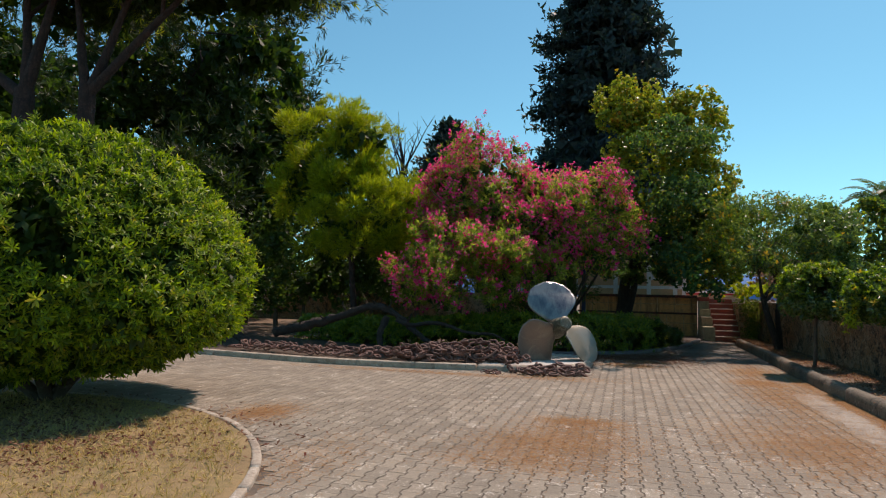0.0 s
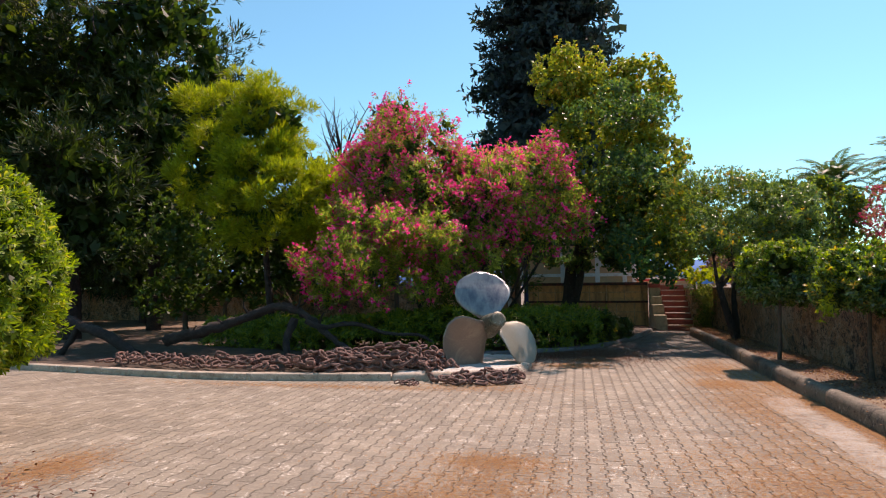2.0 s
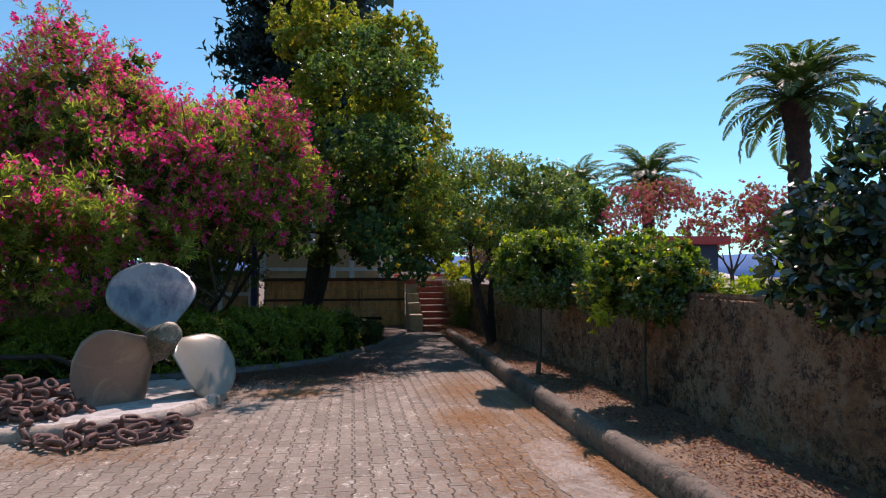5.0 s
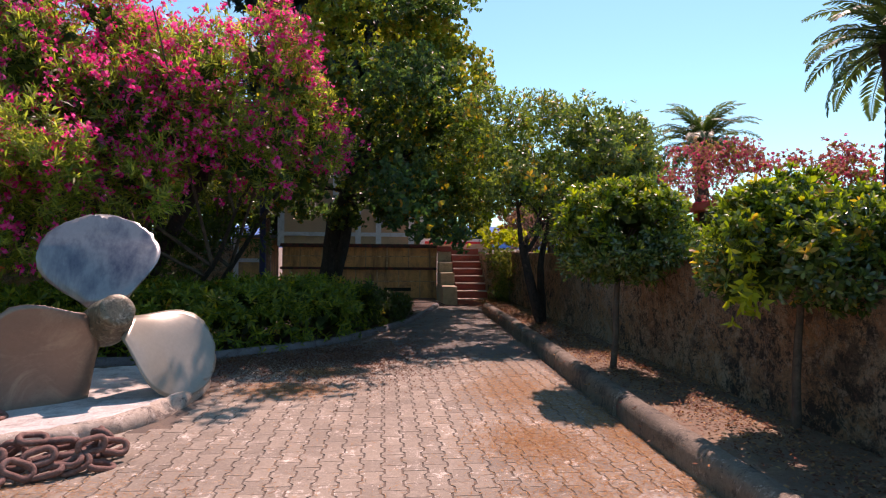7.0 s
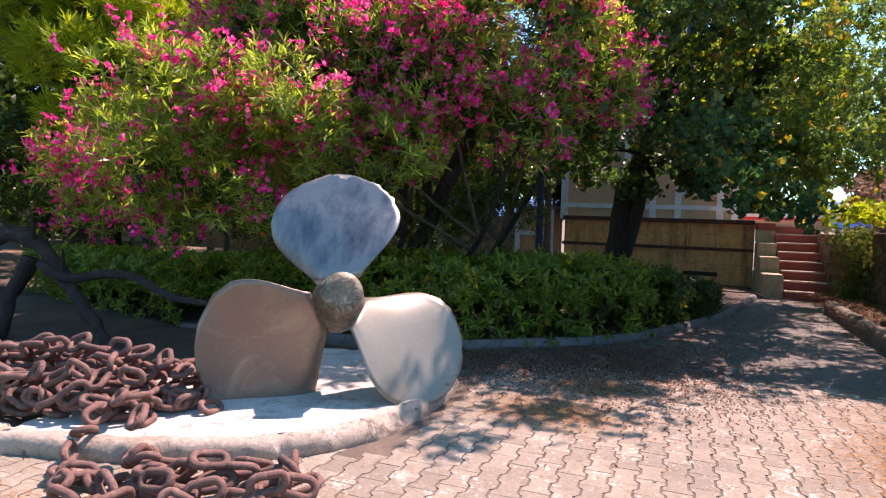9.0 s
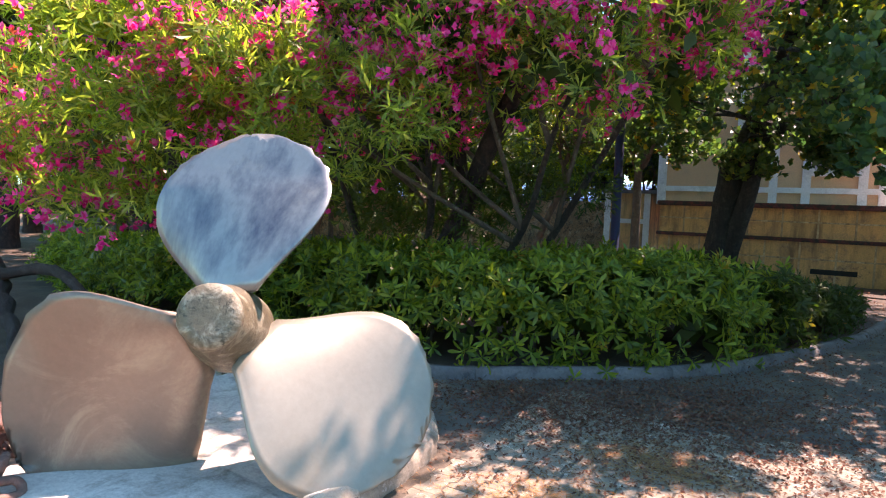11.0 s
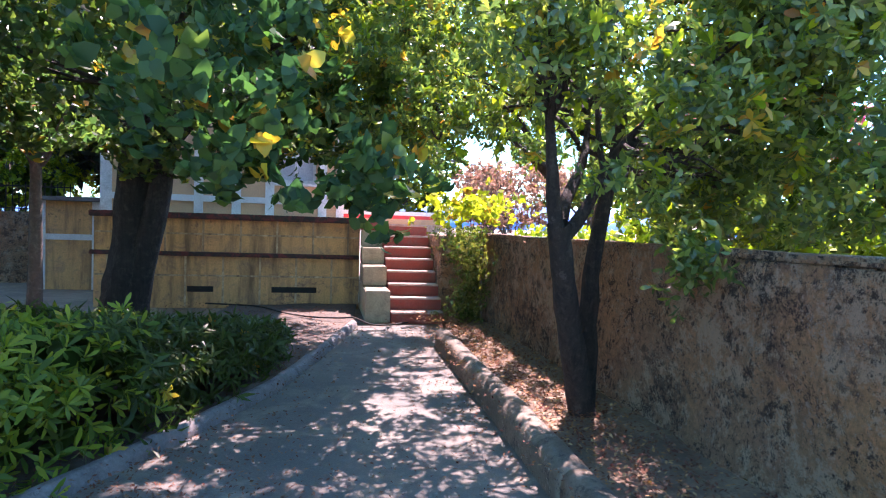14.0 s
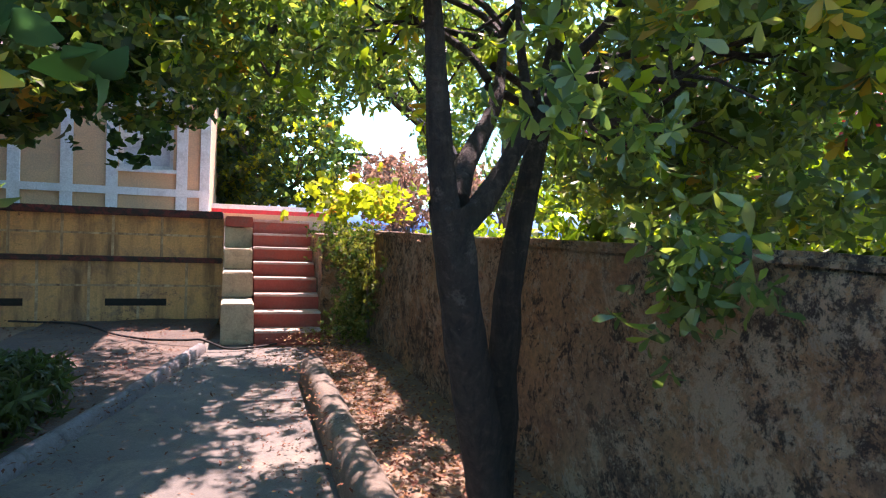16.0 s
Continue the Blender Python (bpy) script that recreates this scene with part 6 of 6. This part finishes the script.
link_mesh("pole", mesh_arrays("pole", v, q, 1, None, True), M_KERB, lamp)
part("arm", box(0, 0.6, -0.03, 0.03, 3.84, 3.9, 0.01), M_KERB, lamp)
lamp_head = part("head", box(0.5, 1.15, -0.11, 0.11, 3.83, 3.92, 0.03), M_KERB, lamp, "flat grey lamp head")
part("lens", box(0.62, 1.1, -0.08, 0.08, 3.815, 3.832, 0.004), M_PALE, lamp_head, "pale lamp lens")
par = base("terrace_parapet", (3.5, 28.6, 1.52), "low white parapet with a red band round the terrace", "parapet", "", "structure")
part("wall", box(-1.0, 1.2, 0, 0.2, 0, 0.14), M_PINK, par)
part("band", box(-1.0, 1.2, -0.01, 0.21, 0.14, 0.22, 0.004), M_RED, par, "red painted band")
part("capping", box(-1.02, 1.22, -0.02, 0.22, 0.22, 0.31, 0.006), M_PALE, par, "white capping")

# pale concrete gutter between pavers and kerb
rim = [(2.62 + 0.10 * noise.noise(Vector((y * 1.3, 2.0, 5.0))) + 0.05 * noise.noise(Vector((y * 6.0, 1.0, 2.0))), y) for y in np.arange(11.1, 4.0, -0.15)]
sheet("gutter", [(2.62, 4.0), (3.1, 4.0), (3.08, 7.0), (3.13, 9.0), (3.1, 11.2), (2.85, 11.3)] + rim, 0.013, M_GUTTER, "pale grey patched concrete strip along the kerb", "pavement", cell=0.3, relief=0.003)


def litter(name, label, spots, mats, length, width, seed, z=0.02, curl=0.35):
    """Fallen leaves: spots of (x, y, reach x, reach y, count, height)."""
    rng = np.random.default_rng(seed)
    ps = []
    for x, y, rx, ry, n, h in spots:
        ps.append(np.stack([x + rng.normal(size=n) * rx, y + rng.normal(size=n) * ry, h + rng.uniform(0.0, z, n)], 1))
    p = np.concatenate(ps)
    w = rng.uniform(0, 6.283, len(p))
    al = np.stack([np.cos(w), np.sin(w), rng.normal(size=len(p)) * curl], 1)
    fl = np.stack([rng.normal(size=len(p)) * curl, rng.normal(size=len(p)) * curl, np.ones(len(p))], 1)
    k = rng.uniform(0.6, 1.2, len(p))
    v, q = leaf_quads(p, al, fl, k * length, k * width, 0.25, -0.1)
    ob = link_mesh(name, mesh_arrays(name, v, q, 1, rng.integers(0, len(mats), len(q))), mats)
    return tagged(ob, label, "leaf litter", "", "stuff")


strip = [(4.0, y, 0.28, 0.5, 850, 0.175) for y in np.arange(5, 23.5, 0.8)] + [(3.75, y, 0.12, 0.5, 120, 0.175) for y in np.arange(15, 22, 0.9)]
litter("fallen_leaves", "dry brown fallen leaves on the planting strip", strip, [L_LITTER, L_NEEDLE, L_LITTER], 0.038, 0.017, 181, 0.025)
bedl = [(x, front_y(x) + 1.6, 0.9, 0.6, 260, 0.08) for x in np.arange(-9, -3, 1.0)] + [(1.4, 20.3, 0.5, 0.9, 900, 0.07), (1.9, 22.5, 0.45, 0.8, 900, 0.08), (0.6, 18.2, 0.6, 0.5, 500, 0.07), (1.0, 24.6, 1.0, 0.5, 900, 0.08), (3.5, 23.0, 0.5, 0.4, 350, 0.01)]
litter("bed_litter", "dry brown leaves scattered over the garden bed", bedl, [L_LITTER], 0.036, 0.016, 182, 0.02)
pathl = [(0.3, 15.6, 0.9, 0.7, 9750, 0.009), (0.9, 16.6, 0.6, 0.6, 3900, 0.009), (-0.8, 15.4, 1.0, 0.3, 1950, 0.009), (1.6, 17.5, 0.7, 0.8, 1050, 0.009), (2.6, 18.5, 0.6, 2.2, 390, 0.009), (3.3, 20.5, 0.2, 1.8, 630, 0.009), (1.2, 18.0, 0.4, 0.7, 750, 0.009), (-0.35, 15.9, 0.6, 0.3, 3600, 0.009), (0.5, 16.5, 0.5, 0.4, 2400, 0.009)]
litter("path_litter", "reddish dry leaves scattered over the path", pathl, [L_LITTER], 0.032, 0.014, 183, 0.01)
needles = [(-0.65, 6.35, 0.45, 0.3, 4335, 0.0105), (-0.75, 5.65, 0.5, 0.25, 3315, 0.0105), (-4.15, 6.75, 0.22, 0.3, 3815, 0.0105), (2.0, 6.9, 0.4, 0.6, 3825, 0.0105), (2.4, 9.5, 0.2, 1.5, 3825, 0.0105), (0.25, 14.2, 0.3, 0.2, 3825, 0.0105), (0.5, 15.1, 0.25, 0.15, 2295, 0.0105), (2.8, 14.3, 0.3, 1.0, 4080, 0.0105), (-3.5, 11.2, 1.5, 0.12, 3825, 0.0105), (-1.2, 11.5, 0.6, 0.2, 2040, 0.0105), (-2.6, 5.0, 0.25, 0.6, 1785, 0.0105), (2.9, 11.5, 0.3, 0.6, 2550, 0.0105), (3.15, 8.2, 0.08, 0.7, 5200, 0.0155), (3.17, 10.3, 0.08, 0.6, 4600, 0.0155), (3.13, 6.4, 0.09, 0.7, 5200, 0.0155), (3.15, 12.6, 0.1, 0.6, 2600, 0.012), (1.0, 9.0, 2.0, 2.5, 6375, 0.0105), (1.9, 7.4, 0.55, 0.8, 9000, 0.0105), (-0.45, 6.9, 0.4, 0.45, 5200, 0.0105), (2.4, 12.3, 0.25, 0.3, 4200, 0.0105), (2.55, 13.9, 0.3, 0.5, 3200, 0.0105), (2.3, 10.6, 0.3, 0.7, 3600, 0.0105), (-0.4, 7.6, 0.3, 0.15, 2600, 0.0105)]
lawn_spots = [(-4.6, 5.2, 0.9, 0.7, 700, 0.04), (-5.6, 3.2, 1.2, 1.0, 600, 0.04), (-6.5, 5.6, 1.2, 0.6, 1400, 0.04), (-5.2, 4.4, 0.8, 0.5, 1100, 0.04)]
litter("lawn_litter", "brown fallen leaves scattered on dry grass", lawn_spots, [L_LITTER], 0.06, 0.025, 187, 0.02)
litter("pine_needles", "rust-brown pine needle drifts over the pavers", needles, [L_NEEDLE], 0.05, 0.0045, 184, 0.006, 0.08)
rng = np.random.default_rng(186)
n = 17000
ang, rr = rng.uniform(0, 6.283, n), ISLAND[2] * 0.97 * np.sqrt(rng.uniform(0, 1, n))
gp = np.stack([ISLAND[0] + rr * np.cos(ang), ISLAND[1] + rr * np.sin(ang), np.full(n, 0.03)], 1)
gp = gp[gp[:, 1] > 2.0]
v, q = sprays(gp, unit(np.array([0, 0, 1.0]) + rng.normal(size=gp.shape) * 0.3), 5, 0.075, 0.006, (20, 80), rng)
grass = link_mesh("dry_grass", mesh_arrays("dry_grass", v, q, 1), [L_DRYGRASS])
tagged(grass, "short dry yellow grass blades", "grass", "", "stuff")

# far hills beyond the bay
bm = bmesh.new()
prev = None
for k in range(61):
    a = radians(-20 + 150 * k / 60)
    h = 70 + 32 * noise.noise(Vector((k * 0.21, 1.7, 0))) + 10 * noise.noise(Vector((k * 0.8, 4.0, 0)))
    x, y = 1900 * math.cos(a), 1900 * math.sin(a)
    cur = (bm.verts.new((x, y, -5)), bm.verts.new((x * 1.02, y * 1.02, h)), bm.verts.new((x * 1.1, y * 1.1, -5)))
    if prev:
        bm.faces.new((prev[0], cur[0], cur[1], prev[1]))
        bm.faces.new((prev[1], cur[1], cur[2], prev[2]))
    prev = cur
tagged(part("backdrop", bm, M_HILL, smooth=True), "hazy blue hills across the bay", "hills", "", "structure")


# ---- pavers ----
def paver_template(w=0.16, l=0.2, gap=0.010, z=0.008, bev=0.003):
    """One interlocking paver: sides that run in a zigzag, top edges chamfered."""
    k = 0.013
    ys = [-0.5, -0.3, -0.2, 0.2, 0.3, 0.5]
    xo = [k, k, -k, -k, k, k]
    left = [(-w / 2 + gap / 2 - o, y * (l - 0.003)) for o, y in zip(xo, ys)]
    right = [(w / 2 - gap / 2 + o, y * (l - 0.003)) for o, y in zip(xo, ys)]
    n = len(left)
    verts, quads = [], []
    for zz, inset in ((-0.002, 0.0), (z, bev)):
        for x, y in left:
            verts.append((x + inset, y * (1 - inset * 1.2), zz))
        for x, y in right:
            verts.append((x - inset, y * (1 - inset * 1.2), zz))
    for lv in range(1):
        a, b = lv * 2 * n, (lv + 1) * 2 * n
        for i in range(n - 1):
            quads.append((a + i + 1, a + i, b + i, b + i + 1))
            quads.append((a + n + i, a + n + i + 1, b + n + i + 1, b + n + i))
        quads.append((a, a + n, b + n, b))
        quads.append((a + n - 1 + n, a + n - 1, b + n - 1, b + n - 1 + n))
    a = 2 * n
    for i in range(n - 1):
        quads.append((a + i, a + n + i, a + n + i + 1, a + i + 1))
    return np.array(verts, float), np.array(quads)


PW, PL = 0.145, 0.22


def is_paved(x, y):
    if math.hypot(x - ISLAND[0], y - ISLAND[1]) < ISLAND[2] + 0.06:
        return False
    if x > KERB_X - 0.02 or (x > 2.78 and 4.1 < y < 11.2):
        return False
    if x < -0.45:
        return y < front_y(x) + 0.13
    return y < 16.0 + 0.6 * noise.noise(Vector((x * 0.6, 0, 7)))


PV, PQ = paver_template(PW, PL)
PAVER = mesh_arrays("paver", PV, PQ, 1, None, False)
PAVER.materials.append(M_PAVER)
pavement = bpy.data.objects["pavement"]
rng = np.random.default_rng(7)
places, single = [], []
for i in range(int(-14 / PW), int(KERB_X / PW) + 1):
    for j in range(int(-4 / PL), int(17 / PL)):
        x, y = i * PW, j * PL + (PL / 2 if i % 2 else 0)
        if not is_paved(x, y):
            continue
        (single if -0.3 < x < 2.2 and 9.6 < y < 13.4 and len(single) < 300 else places).append((x, y))
for x, y in single:
    ob = new("paver", PAVER)
    ob.parent = pavement
    ob.location = (x, y, rng.normal() * 0.0006)
    ob.rotation_euler = (rng.normal() * 0.0025, rng.normal() * 0.0025, rng.normal() * 0.006)
pl = np.array(places)
n = len(pl)
tilt = rng.normal(size=(n, 2)) * 0.0025
yaw = rng.normal(size=n) * 0.006
vx = PV[None, :, 0] - yaw[:, None] * PV[None, :, 1]
vy = PV[None, :, 1] + yaw[:, None] * PV[None, :, 0]
vz = PV[None, :, 2] + tilt[:, :1] * PV[None, :, 0] + tilt[:, 1:] * PV[None, :, 1] + rng.normal(size=(n, 1)) * 0.0006
allv = np.stack([vx + pl[:, :1], vy + pl[:, 1:], vz], -1).reshape(-1, 3)
allq = (PQ[None] + (np.arange(n) * len(PV))[:, None, None]).reshape(-1, 4)
rest = link_mesh("pavers", mesh_arrays("pavers", allv, allq, 1, None, False), M_PAVER, pavement)
tagged(rest, "grey interlocking concrete pavers", "", "", "stuff")
